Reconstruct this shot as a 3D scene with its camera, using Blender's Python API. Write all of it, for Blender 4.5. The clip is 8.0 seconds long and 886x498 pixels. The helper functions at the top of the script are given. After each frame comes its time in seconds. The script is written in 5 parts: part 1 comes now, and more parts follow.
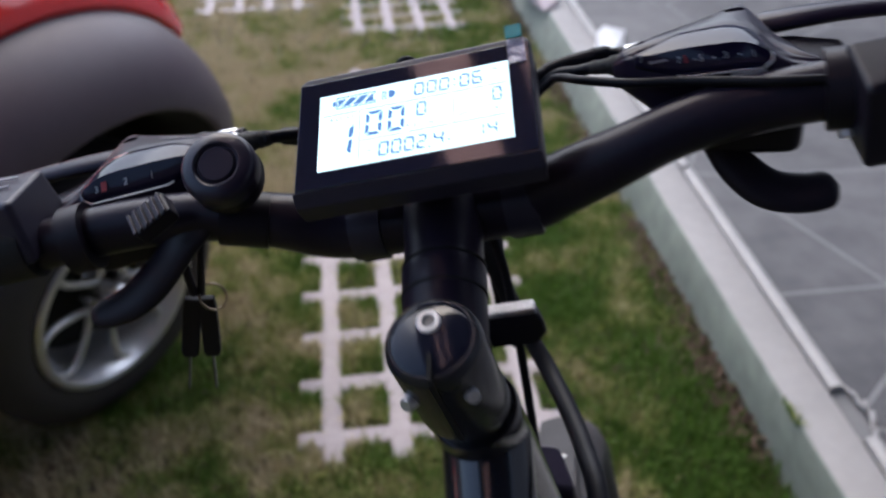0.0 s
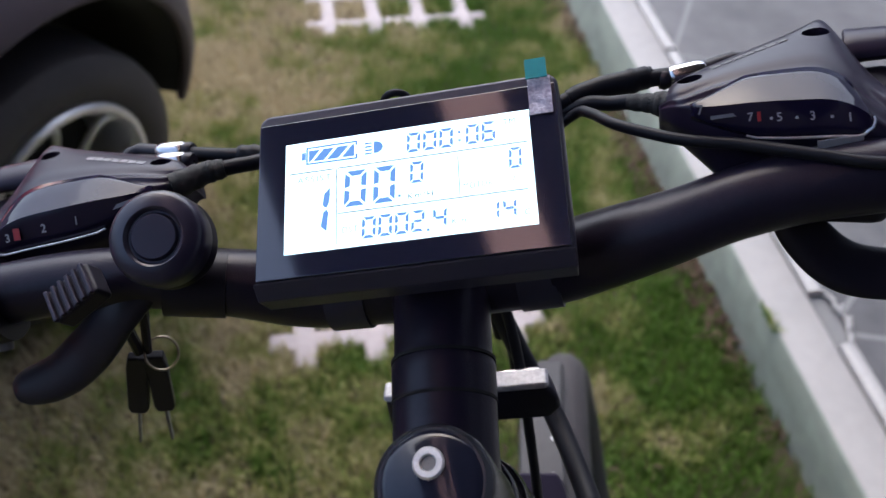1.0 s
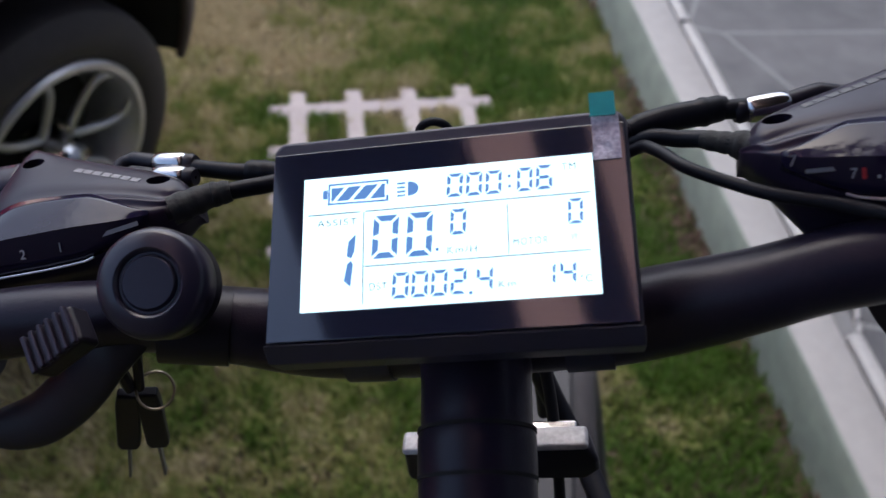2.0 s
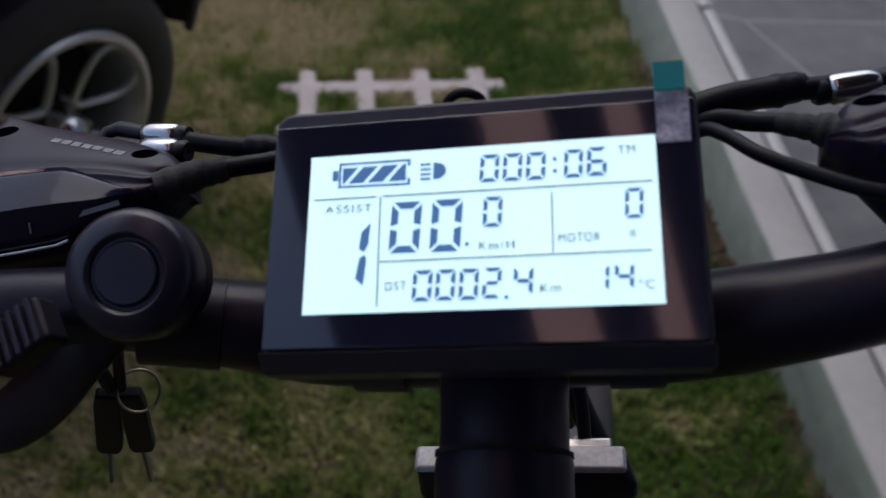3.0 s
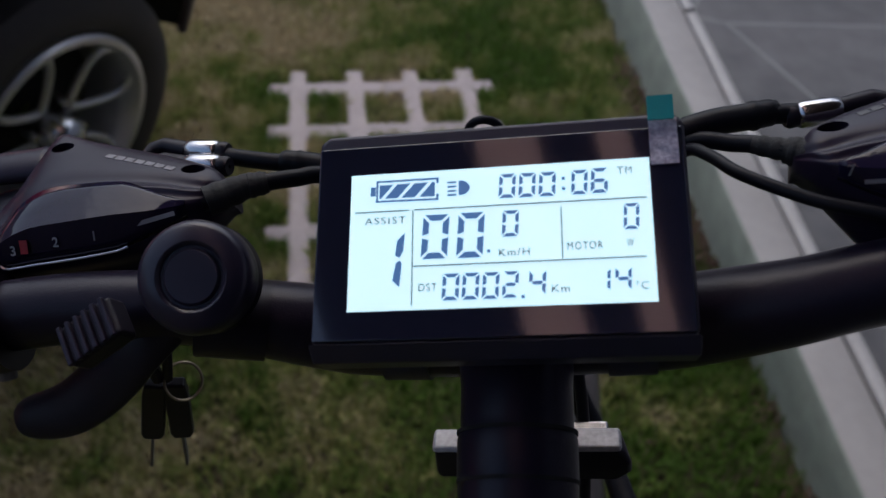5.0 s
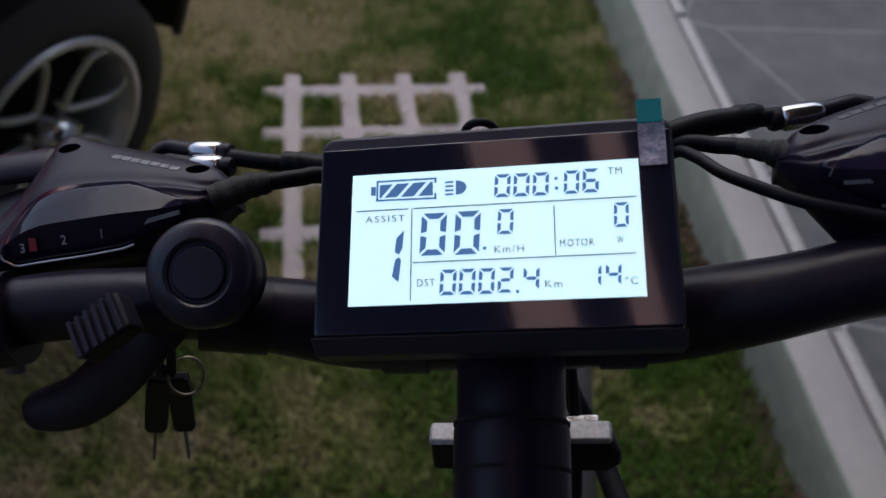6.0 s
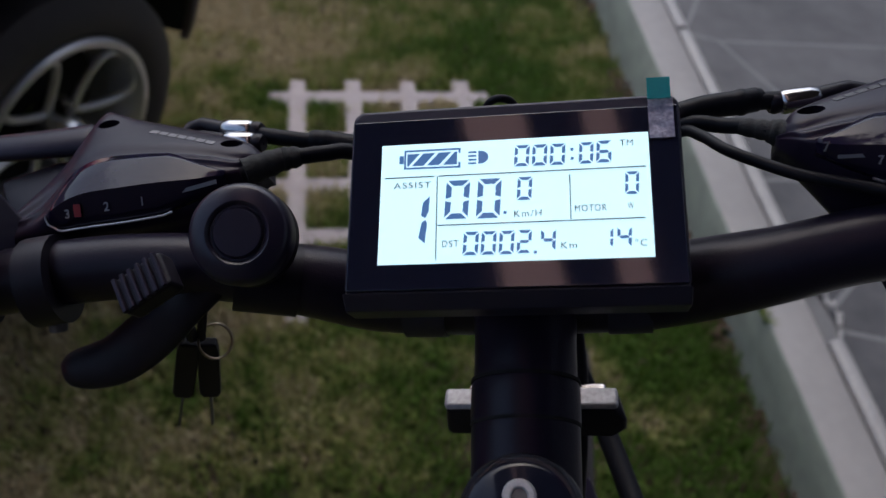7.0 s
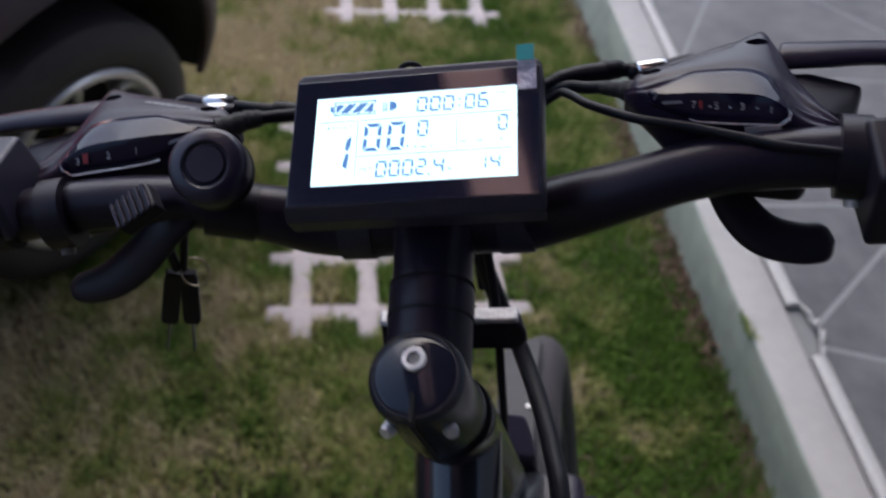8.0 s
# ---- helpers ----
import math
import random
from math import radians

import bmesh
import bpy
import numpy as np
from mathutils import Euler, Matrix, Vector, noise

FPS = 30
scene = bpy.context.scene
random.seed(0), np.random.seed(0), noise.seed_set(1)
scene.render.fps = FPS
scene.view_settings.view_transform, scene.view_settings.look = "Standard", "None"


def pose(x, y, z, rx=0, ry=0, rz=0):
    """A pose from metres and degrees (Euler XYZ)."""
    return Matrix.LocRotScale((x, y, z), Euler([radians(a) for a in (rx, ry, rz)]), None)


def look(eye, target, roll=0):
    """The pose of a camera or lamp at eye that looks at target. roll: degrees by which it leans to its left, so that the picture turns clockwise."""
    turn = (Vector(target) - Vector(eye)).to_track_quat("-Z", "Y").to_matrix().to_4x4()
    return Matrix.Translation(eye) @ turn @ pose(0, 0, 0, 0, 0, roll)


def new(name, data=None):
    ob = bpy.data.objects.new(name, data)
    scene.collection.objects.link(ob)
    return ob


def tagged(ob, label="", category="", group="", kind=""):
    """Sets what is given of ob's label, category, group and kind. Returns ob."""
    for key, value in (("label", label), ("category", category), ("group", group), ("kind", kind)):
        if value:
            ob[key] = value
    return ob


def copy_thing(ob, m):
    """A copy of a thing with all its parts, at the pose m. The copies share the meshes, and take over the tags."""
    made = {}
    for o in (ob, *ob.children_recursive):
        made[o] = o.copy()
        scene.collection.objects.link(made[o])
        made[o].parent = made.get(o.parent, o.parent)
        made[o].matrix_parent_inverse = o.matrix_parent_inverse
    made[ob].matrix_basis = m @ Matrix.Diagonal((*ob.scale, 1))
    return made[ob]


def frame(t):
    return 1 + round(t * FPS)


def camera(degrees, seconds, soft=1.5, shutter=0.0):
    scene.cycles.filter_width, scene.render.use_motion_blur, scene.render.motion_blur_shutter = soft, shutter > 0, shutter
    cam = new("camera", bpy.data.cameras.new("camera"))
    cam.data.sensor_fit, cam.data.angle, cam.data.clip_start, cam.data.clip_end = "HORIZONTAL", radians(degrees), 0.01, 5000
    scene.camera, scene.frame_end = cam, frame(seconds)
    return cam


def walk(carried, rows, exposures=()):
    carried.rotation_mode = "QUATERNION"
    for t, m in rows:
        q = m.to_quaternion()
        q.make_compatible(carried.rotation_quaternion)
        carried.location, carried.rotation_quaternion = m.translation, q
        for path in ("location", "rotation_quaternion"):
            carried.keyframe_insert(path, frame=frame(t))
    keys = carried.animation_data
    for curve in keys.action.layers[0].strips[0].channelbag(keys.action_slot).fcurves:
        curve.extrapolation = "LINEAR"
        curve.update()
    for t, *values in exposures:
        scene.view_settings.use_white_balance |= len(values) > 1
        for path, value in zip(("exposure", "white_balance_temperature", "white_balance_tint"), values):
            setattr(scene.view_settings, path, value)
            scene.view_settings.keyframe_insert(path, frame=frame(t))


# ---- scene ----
from mathutils.bvhtree import BVHTree

cam = camera(55.1, 8.0, soft=1.4, shutter=0.5)
cam.data.dof.use_dof, cam.data.dof.focus_distance, cam.data.dof.aperture_fstop = True, 0.27, 14.0
PATH = [
    (0, (0.08, 0.029, 1.18), (0.272, 1.683, 0.072), -0.8),
    (0.2, (0.074, 0.07, 1.186), (0.272, 1.676, 0.011), -0.6),
    (0.4, (0.073, 0.096, 1.193), (0.294, 1.67, -0.02), 0.2),
    (0.5, (0.075, 0.103, 1.198), (0.301, 1.654, -0.043), 0.8),
    (0.7, (0.077, 0.115, 1.199), (0.319, 1.616, -0.101), 1.3),
    (1, (0.083, 0.132, 1.202), (0.319, 1.568, -0.17), 1.1),
    (1.5, (0.078, 0.156, 1.204), (0.326, 1.546, -0.213), 2.6),
    (3, (0.076, 0.205, 1.172), (0.299, 1.545, -0.296), 4.7),
    (3.2, (0.071, 0.202, 1.179), (0.296, 1.543, -0.288), 4.9),
    (3.5, (0.066, 0.194, 1.183), (0.294, 1.536, -0.282), 4.9),
    (4, (0.058, 0.19, 1.188), (0.29, 1.527, -0.281), 5.1),
    (4.3, (0.062, 0.188, 1.193), (0.299, 1.522, -0.278), 5.2),
    (4.5, (0.063, 0.188, 1.194), (0.307, 1.52, -0.278), 5.3),
    (6, (0.06, 0.18, 1.201), (0.335, 1.515, -0.262), 6.3),
    (6.2, (0.059, 0.178, 1.202), (0.335, 1.513, -0.261), 6.4),
    (6.5, (0.054, 0.174, 1.202), (0.333, 1.512, -0.257), 6.9),
    (7, (0.05, 0.159, 1.204), (0.331, 1.514, -0.24), 7.2),
    (7.5, (0.06, 0.133, 1.217), (0.333, 1.514, -0.203), 6.9),
    (7.7, (0.06, 0.111, 1.225), (0.336, 1.514, -0.173), 6.8),
    (7.8, (0.064, 0.096, 1.23), (0.329, 1.512, -0.157), 6.3),
    (8, (0.076, 0.074, 1.229), (0.318, 1.506, -0.147), 5.8),
]
EXPOSURES = [(0.0, 1.10, 6150, 10), (0.2, 1.34, 6150, 10), (0.5, 1.48, 6150, 10), (1.0, 1.49, 6150, 10), (1.5, 1.41, 6150, 10), (3.0, 0.21, 6150, 10), (4.5, 0.11, 6150, 10), (6.0, 0.11, 6150, 10), (7.0, 0.21, 6150, 10), (7.5, 0.58, 6150, 10), (8.0, 0.99, 6150, 10)]
walk(cam, [(t, look(eye, target, roll)) for t, eye, target, roll in PATH], EXPOSURES)

# ---------------------------------------------------------------- light: late evening under cloud
world = bpy.data.worlds.new("evening_sky")
scene.world = world
world.use_nodes = True
wn, wl = world.node_tree.nodes, world.node_tree.links
sky = wn.new("ShaderNodeTexSky")
sky.sky_type, sky.sun_disc = "NISHITA", False
sky.sun_elevation, sky.sun_rotation = radians(52), radians(-12)
sky.dust_density = 3.0
wl.new(sky.outputs[0], wn["Background"].inputs[0])
wn["Background"].inputs[1].default_value = 0.15
sun_data = bpy.data.lights.new("sun", "SUN")
sun_data.energy, sun_data.angle, sun_data.color = 1.1, radians(100), (1.0, 0.98, 0.96)
sun = new("sun", sun_data)
sun.matrix_world = look((3.0, 6.5, 8.5), (0, 0, 0))


# ---------------------------------------------------------------- materials
def material(name, base, rough=0.5, metal=0.0, tint=None, scale=40.0, amount=0.5, bump=0.0, bump_scale=None, coat=0.0, rand=0.0, fine=6.0, spec=0.5):
    """A surface with grain at two scales: base colour mixed towards tint by noise, and relief."""
    m = bpy.data.materials.new(name)
    m.use_nodes = True
    n, l = m.node_tree.nodes, m.node_tree.links
    b = n["Principled BSDF"]
    b.inputs["Roughness"].default_value = rough
    b.inputs["Metallic"].default_value = metal
    b.inputs["Coat Weight"].default_value = coat
    b.inputs["Specular IOR Level"].default_value = spec
    b.inputs["Coat Roughness"].default_value = 0.08
    tint = tint or tuple(c * 0.6 for c in base)
    geo = n.new("ShaderNodeNewGeometry")
    n1, n2 = n.new("ShaderNodeTexNoise"), n.new("ShaderNodeTexNoise")
    for t, s, d in ((n1, scale, 5), (n2, scale * fine, 3)):
        t.inputs["Scale"].default_value, t.inputs["Detail"].default_value = s, d
        l.new(geo.outputs["Position"], t.inputs["Vector"])
    add = n.new("ShaderNodeMath")
    add.operation = "ADD"
    l.new(n1.outputs["Fac"], add.inputs[0])
    l.new(n2.outputs["Fac"], add.inputs[1])
    ramp = n.new("ShaderNodeMapRange")
    ramp.inputs["From Min"].default_value, ramp.inputs["From Max"].default_value = 0.7, 1.3
    ramp.inputs["To Max"].default_value = amount
    l.new(add.outputs[0], ramp.inputs["Value"])
    mix = n.new("ShaderNodeMix")
    mix.data_type = "RGBA"
    mix.inputs["A"].default_value, mix.inputs["B"].default_value = (*base, 1), (*tint, 1)
    l.new(ramp.outputs[0], mix.inputs["Factor"])
    out = mix.outputs["Result"]
    if rand:
        info = n.new("ShaderNodeObjectInfo")
        rr = n.new("ShaderNodeMapRange")
        rr.inputs["To Min"].default_value, rr.inputs["To Max"].default_value = 1 - rand, 1 + rand
        l.new(info.outputs["Random"], rr.inputs["Value"])
        hsv = n.new("ShaderNodeHueSaturation")
        l.new(rr.outputs[0], hsv.inputs["Value"])
        l.new(out, hsv.inputs["Color"])
        out = hsv.outputs["Color"]
    l.new(out, b.inputs["Base Color"])
    if bump:
        bp = n.new("ShaderNodeBump")
        bp.inputs["Strength"].default_value, bp.inputs["Distance"].default_value = bump, 0.002
        n3 = n.new("ShaderNodeTexNoise")
        n3.inputs["Scale"].default_value, n3.inputs["Detail"].default_value = bump_scale or scale * 8, 4
        l.new(geo.outputs["Position"], n3.inputs["Vector"])
        l.new(n3.outputs["Fac"], bp.inputs["Height"])
        l.new(bp.outputs["Normal"], b.inputs["Normal"])
    return m


def glow(name, colour, strength, base=(0.5, 0.55, 0.55)):
    m = bpy.data.materials.new(name)
    m.use_nodes = True
    b = m.node_tree.nodes["Principled BSDF"]
    b.inputs["Base Color"].default_value = (*base, 1)
    b.inputs["Roughness"].default_value = 0.15
    b.inputs["Emission Color"].default_value = (*colour, 1)
    b.inputs["Emission Strength"].default_value = strength
    return m


def grass_material(name):
    m = bpy.data.materials.new(name)
    m.use_nodes = True
    n, l = m.node_tree.nodes, m.node_tree.links
    b = n["Principled BSDF"]
    b.inputs["Roughness"].default_value = 0.6
    b.inputs["Specular IOR Level"].default_value = 0.25
    geo = n.new("ShaderNodeNewGeometry")
    patch, small = n.new("ShaderNodeTexNoise"), n.new("ShaderNodeTexNoise")
    patch.inputs["Scale"].default_value, patch.inputs["Detail"].default_value = 3.2, 4
    small.inputs["Scale"].default_value, small.inputs["Detail"].default_value = 11.0, 3
    for t in (patch, small):
        l.new(geo.outputs["Position"], t.inputs["Vector"])
    # lusher along the kerb, drier out on the lawn; paler ahead for stronger light there
    xyz = n.new("ShaderNodeSeparateXYZ")
    l.new(geo.outputs["Position"], xyz.inputs[0])
    side = n.new("ShaderNodeMapRange")
    side.inputs["From Min"].default_value, side.inputs["From Max"].default_value = -0.15, 0.55
    side.inputs["To Min"].default_value, side.inputs["To Max"].default_value = 0.16, -0.24
    l.new(xyz.outputs["X"], side.inputs["Value"])
    # brighter straw from y 1.4 on, open-sky light put into the colour
    far = n.new("ShaderNodeMapRange")
    far.inputs["From Min"].default_value, far.inputs["From Max"].default_value = 1.4, 2.4
    far.inputs["To Min"].default_value, far.inputs["To Max"].default_value = 0.0, 0.26
    l.new(xyz.outputs["Y"], far.inputs["Value"])
    a0_ = n.new("ShaderNodeMath")
    a0_.operation = "ADD"
    l.new(far.outputs[0], a0_.inputs[0])
    l.new(side.outputs[0], a0_.inputs[1])
    a1, a2, a3 = (n.new("ShaderNodeMath") for _ in range(3))
    for a in (a1, a2, a3):
        a.operation = "ADD"
    half = n.new("ShaderNodeMath")
    half.operation = "MULTIPLY_ADD"
    half.inputs[1].default_value, half.inputs[2].default_value = 0.36, -0.18
    l.new(geo.outputs["Random Per Island"], half.inputs[0])
    sm = n.new("ShaderNodeMath")
    sm.operation = "MULTIPLY_ADD"
    sm.inputs[1].default_value, sm.inputs[2].default_value = 1.6, -0.80
    l.new(small.outputs["Fac"], sm.inputs[0])
    gain = n.new("ShaderNodeMath")
    gain.operation = "MULTIPLY_ADD"
    gain.inputs[1].default_value, gain.inputs[2].default_value = 2.2, -0.66
    l.new(patch.outputs["Fac"], gain.inputs[0])
    l.new(gain.outputs[0], a1.inputs[0])
    l.new(a0_.outputs[0], a1.inputs[1])
    l.new(a1.outputs[0], a2.inputs[0])
    l.new(half.outputs[0], a2.inputs[1])
    l.new(a2.outputs[0], a3.inputs[0])
    l.new(sm.outputs[0], a3.inputs[1])
    ramp = n.new("ShaderNodeValToRGB")
    e = ramp.color_ramp.elements
    e[0].position, e[0].color = 0.2, (0.080, 0.150, 0.020, 1)
    e[1].position, e[1].color = 0.85, (0.48, 0.405, 0.25, 1)
    mid = e.new(0.45)
    mid.color = (0.190, 0.235, 0.060, 1)
    mid2 = e.new(0.62)
    mid2.color = (0.335, 0.330, 0.125, 1)
    l.new(a3.outputs[0], ramp.inputs[0])
    l.new(ramp.outputs[0], b.inputs["Base Color"])
    thin = n.new("ShaderNodeBsdfTranslucent")
    l.new(ramp.outputs[0], thin.inputs["Color"])
    both_ = n.new("ShaderNodeMixShader")
    both_.inputs[0].default_value = 0.35
    l.new(b.outputs[0], both_.inputs[1])
    l.new(thin.outputs[0], both_.inputs[2])
    l.new(both_.outputs[0], n["Material Output"].inputs["Surface"])
    return m


GRASS = grass_material("lawn_grass")
SOIL = material("lawn_soil", (0.055, 0.042, 0.026), 0.9, tint=(0.11, 0.085, 0.05), scale=9, bump=0.6, bump_scale=120, amount=0.8)
DEAD = material("dead_leaf", (0.070, 0.038, 0.024), 0.8, tint=(0.135, 0.085, 0.055), scale=30)
PAVER = material("paver_concrete", (0.42, 0.37, 0.375), 0.85, tint=(0.30, 0.26, 0.25), scale=14, bump=0.4, bump_scale=260, amount=0.6)
# pale green paint, set darker so the side's shade is in the colour
KERB = material("kerb_paint_shaded", (0.30, 0.335, 0.285), 0.7, tint=(0.21, 0.235, 0.205), scale=5, bump=0.4, bump_scale=60, amount=1.0, fine=4.0)
KERB_TOP = material("kerb_top_plaster", (0.335, 0.32, 0.312), 0.75, tint=(0.26, 0.249, 0.242), scale=6, bump=0.3, bump_scale=120, amount=0.6)
RAIL = material("rail_painted_steel", (0.36, 0.35, 0.345), 0.5, 0.0, tint=(0.26, 0.25, 0.245), scale=18, amount=0.7)
STONE = material("flagstone", (0.050, 0.050, 0.056), 0.58, tint=(0.110, 0.108, 0.113), scale=2.6, bump=0.3, bump_scale=45, amount=1.0, rand=0.08, fine=5.0)
GROUT = material("flagstone_joint", (0.19, 0.19, 0.195), 0.85, tint=(0.14, 0.14, 0.145), scale=12, bump=0.3)
WALL = material("house_plaster", (0.27, 0.23, 0.22), 0.85, tint=(0.22, 0.185, 0.175), scale=3, bump=0.3)
# for an unseen wall, dark so that glossy faces reflect little
WALL_DARK = material("unseen_reflected_wall", (0.060, 0.050, 0.055), 0.7, tint=(0.040, 0.034, 0.038), scale=3, bump=0.3)
WALL_E = material("grey_plaster", (0.30, 0.31, 0.35), 0.85, tint=(0.24, 0.25, 0.28), scale=3, bump=0.3)
CANOPY = material("canopy_board", (0.07, 0.06, 0.07), 0.7, tint=(0.05, 0.045, 0.05), scale=5)
BAR = material("bar_black_satin", (0.014, 0.011, 0.022), 0.31, 0.0, tint=(0.020, 0.016, 0.030), scale=60, bump=0.08, bump_scale=1500, amount=0.7, spec=0.22)
CLAMP = material("clamp_satin_black", (0.018, 0.020, 0.028), 0.26, tint=(0.028, 0.030, 0.039), scale=40, spec=0.5)
CAP_GLOSS = material("cap_gloss_black", (0.010, 0.012, 0.024), 0.12, tint=(0.015, 0.016, 0.030), scale=40, spec=0.36)
FRAME = material("frame_black_gloss", (0.012, 0.013, 0.018), 0.22, tint=(0.02, 0.02, 0.026), scale=30, coat=0.5)
PLASTIC = material("case_black_plastic", (0.026, 0.024, 0.044), 0.40, tint=(0.032, 0.029, 0.052), scale=50, bump=0.1, bump_scale=2500, spec=0.35)
PANEL = material("panel_gloss_black", (0.011, 0.013, 0.030), 0.04, tint=(0.013, 0.016, 0.035), scale=20, amount=0.3, coat=1.0)
POD = material("lever_satin_black", (0.018, 0.013, 0.027), 0.30, tint=(0.025, 0.018, 0.036), scale=40, spec=0.20)
BELL = material("bell_satin_black", (0.019, 0.016, 0.032), 0.28, tint=(0.025, 0.021, 0.040), scale=60, spec=0.4)
POD_DARK = material("lever_matt_black", (0.011, 0.009, 0.016), 0.42, tint=(0.016, 0.013, 0.022), scale=60, spec=0.25)
WINDOW = material("indicator_window", (0.009, 0.008, 0.026), 0.08, tint=(0.018, 0.009, 0.026), scale=45, spec=0.26, bump=0.12, bump_scale=70)
RUBBER = material("rubber", (0.014, 0.014, 0.015), 0.75, tint=(0.024, 0.023, 0.023), scale=50, bump=0.15, bump_scale=900)
TYRE = material("tyre_rubber", (0.036, 0.031, 0.034), 0.6, tint=(0.054, 0.047, 0.048), scale=12, bump=0.2, bump_scale=300)
GUARD = material("mudguard_grey_plastic", (0.060, 0.058, 0.060), 0.55, tint=(0.040, 0.038, 0.042), scale=20, spec=0.2)
FENDER = material("fender_grained_plastic", (0.074, 0.054, 0.068), 0.46, tint=(0.094, 0.071, 0.085), scale=8, bump=0.2, bump_scale=700)
RED = material("red_car_paint", (0.60, 0.018, 0.014), 0.2, tint=(0.52, 0.015, 0.012), scale=4, coat=0.8, amount=0.4)
CHROME = material("chrome", (0.56, 0.55, 0.56), 0.2, 1.0, tint=(0.42, 0.41, 0.42), scale=60)
ALLOY = material("alloy_rim", (0.74, 0.73, 0.74), 0.34, 0.75, tint=(0.56, 0.55, 0.56), scale=25)
STEEL = material("bolt_steel", (0.75, 0.75, 0.76), 0.5, 0.7, tint=(0.4, 0.4, 0.4), scale=200)
DULL = material("dull_steel", (0.20, 0.195, 0.19), 0.5, 0.6, scale=100)
PLATE = material("brushed_plate", (0.52, 0.51, 0.53), 0.5, 0.6, tint=(0.30, 0.29, 0.30), scale=90, amount=0.9)
CABLE = material("cable_sheath", (0.008, 0.008, 0.012), 0.45, tint=(0.013, 0.013, 0.018), scale=90, spec=0.16)
# near-black for gaps and recesses, with their shade put into the colour
BLACK_VOID = material("shade_black", (0.008, 0.008, 0.008), 0.9, scale=20)
TEAL = material("film_tab_teal", (0.006, 0.29, 0.31), 0.4, tint=(0.006, 0.21, 0.23), scale=90)
# opaque pale and dark lavender mottling paints the glints of crinkled clear film
FILM = material("film_strip_glints", (0.62, 0.60, 0.70), 0.14, tint=(0.22, 0.21, 0.30), scale=150, amount=1.0, bump=1.0, bump_scale=160, coat=0.6)
WHITE_INK = material("white_marking", (0.40, 0.40, 0.44), 0.5, scale=300, amount=0.3)
LOGO = material("worn_marking", (0.30, 0.29, 0.31), 0.5, tint=(0.10, 0.10, 0.11), scale=420, amount=0.9)
LOGO_FAINT = material("faint_marking", (0.07, 0.068, 0.078), 0.45, tint=(0.03, 0.03, 0.034), scale=420, amount=0.9)
INK_GREY = material("grey_marking", (0.22, 0.22, 0.25), 0.5, scale=300, amount=0.3)
RED_INK = material("red_marking", (0.34, 0.02, 0.03), 0.5, scale=300, amount=0.3)
INK = glow("lcd_segment_blue", (0.15, 0.31, 0.66), 0.42, (0.015, 0.04, 0.12))
INK_FAINT = glow("lcd_legend_grey", (0.22, 0.36, 0.56), 0.035, (0.02, 0.03, 0.05))
LCD = glow("lcd_backlight", (0.66, 0.92, 1.0), 0.86)


# ---------------------------------------------------------------- mesh helpers
def mesh_object(name, bm, mat, smooth=True):
    me = bpy.data.meshes.new(name)
    bmesh.ops.recalc_face_normals(bm, faces=bm.faces)
    bm.to_mesh(me)
    bm.free()
    me.materials.append(mat)
    for p in me.polygons:
        p.use_smooth = smooth
    return new(name, me)


def part(name, bm, mat, parent, label="", smooth=True, bevel=0.0, seg=2, at=None):
    """One mesh under a thing or a part."""
    ob = mesh_object(name, bm, mat, smooth)
    ob.parent = parent
    if at is not None:
        ob.matrix_basis = at
    if bevel:
        b = ob.modifiers.new("bevel", "BEVEL")
        b.width, b.segments, b.limit_method, b.angle_limit = bevel, seg, "ANGLE", radians(32)
        b.harden_normals = True
    elif smooth:
        ob.data.set_sharp_from_angle(angle=radians(38))
    if label:
        ob["label"] = label
    return ob


def box(x0, x1, y0, y1, z0, z1, bm=None, m=None):
    bm = bm or bmesh.new()
    g = bmesh.ops.create_cube(bm, size=1.0)["verts"]
    t = Matrix.Translation(((x0 + x1) / 2, (y0 + y1) / 2, (z0 + z1) / 2)) @ Matrix.Diagonal((x1 - x0, y1 - y0, z1 - z0, 1))
    bmesh.ops.transform(bm, matrix=(m @ t) if m else t, verts=g)
    return bm


def spline(pts, steps=6):
    """A smooth line through the points."""
    p = [Vector(q) for q in pts]
    p = [2 * p[0] - p[1]] + p + [2 * p[-1] - p[-2]]
    out = []
    for i in range(1, len(p) - 2):
        a, b, c, d = p[i - 1:i + 3]
        for k in range(steps):
            t = k / steps
            out.append(0.5 * (2 * b + (c - a) * t + (2 * a - 5 * b + 4 * c - d) * t * t + (3 * b - a - 3 * c + d) * t ** 3))
    out.append(p[-2])
    return out


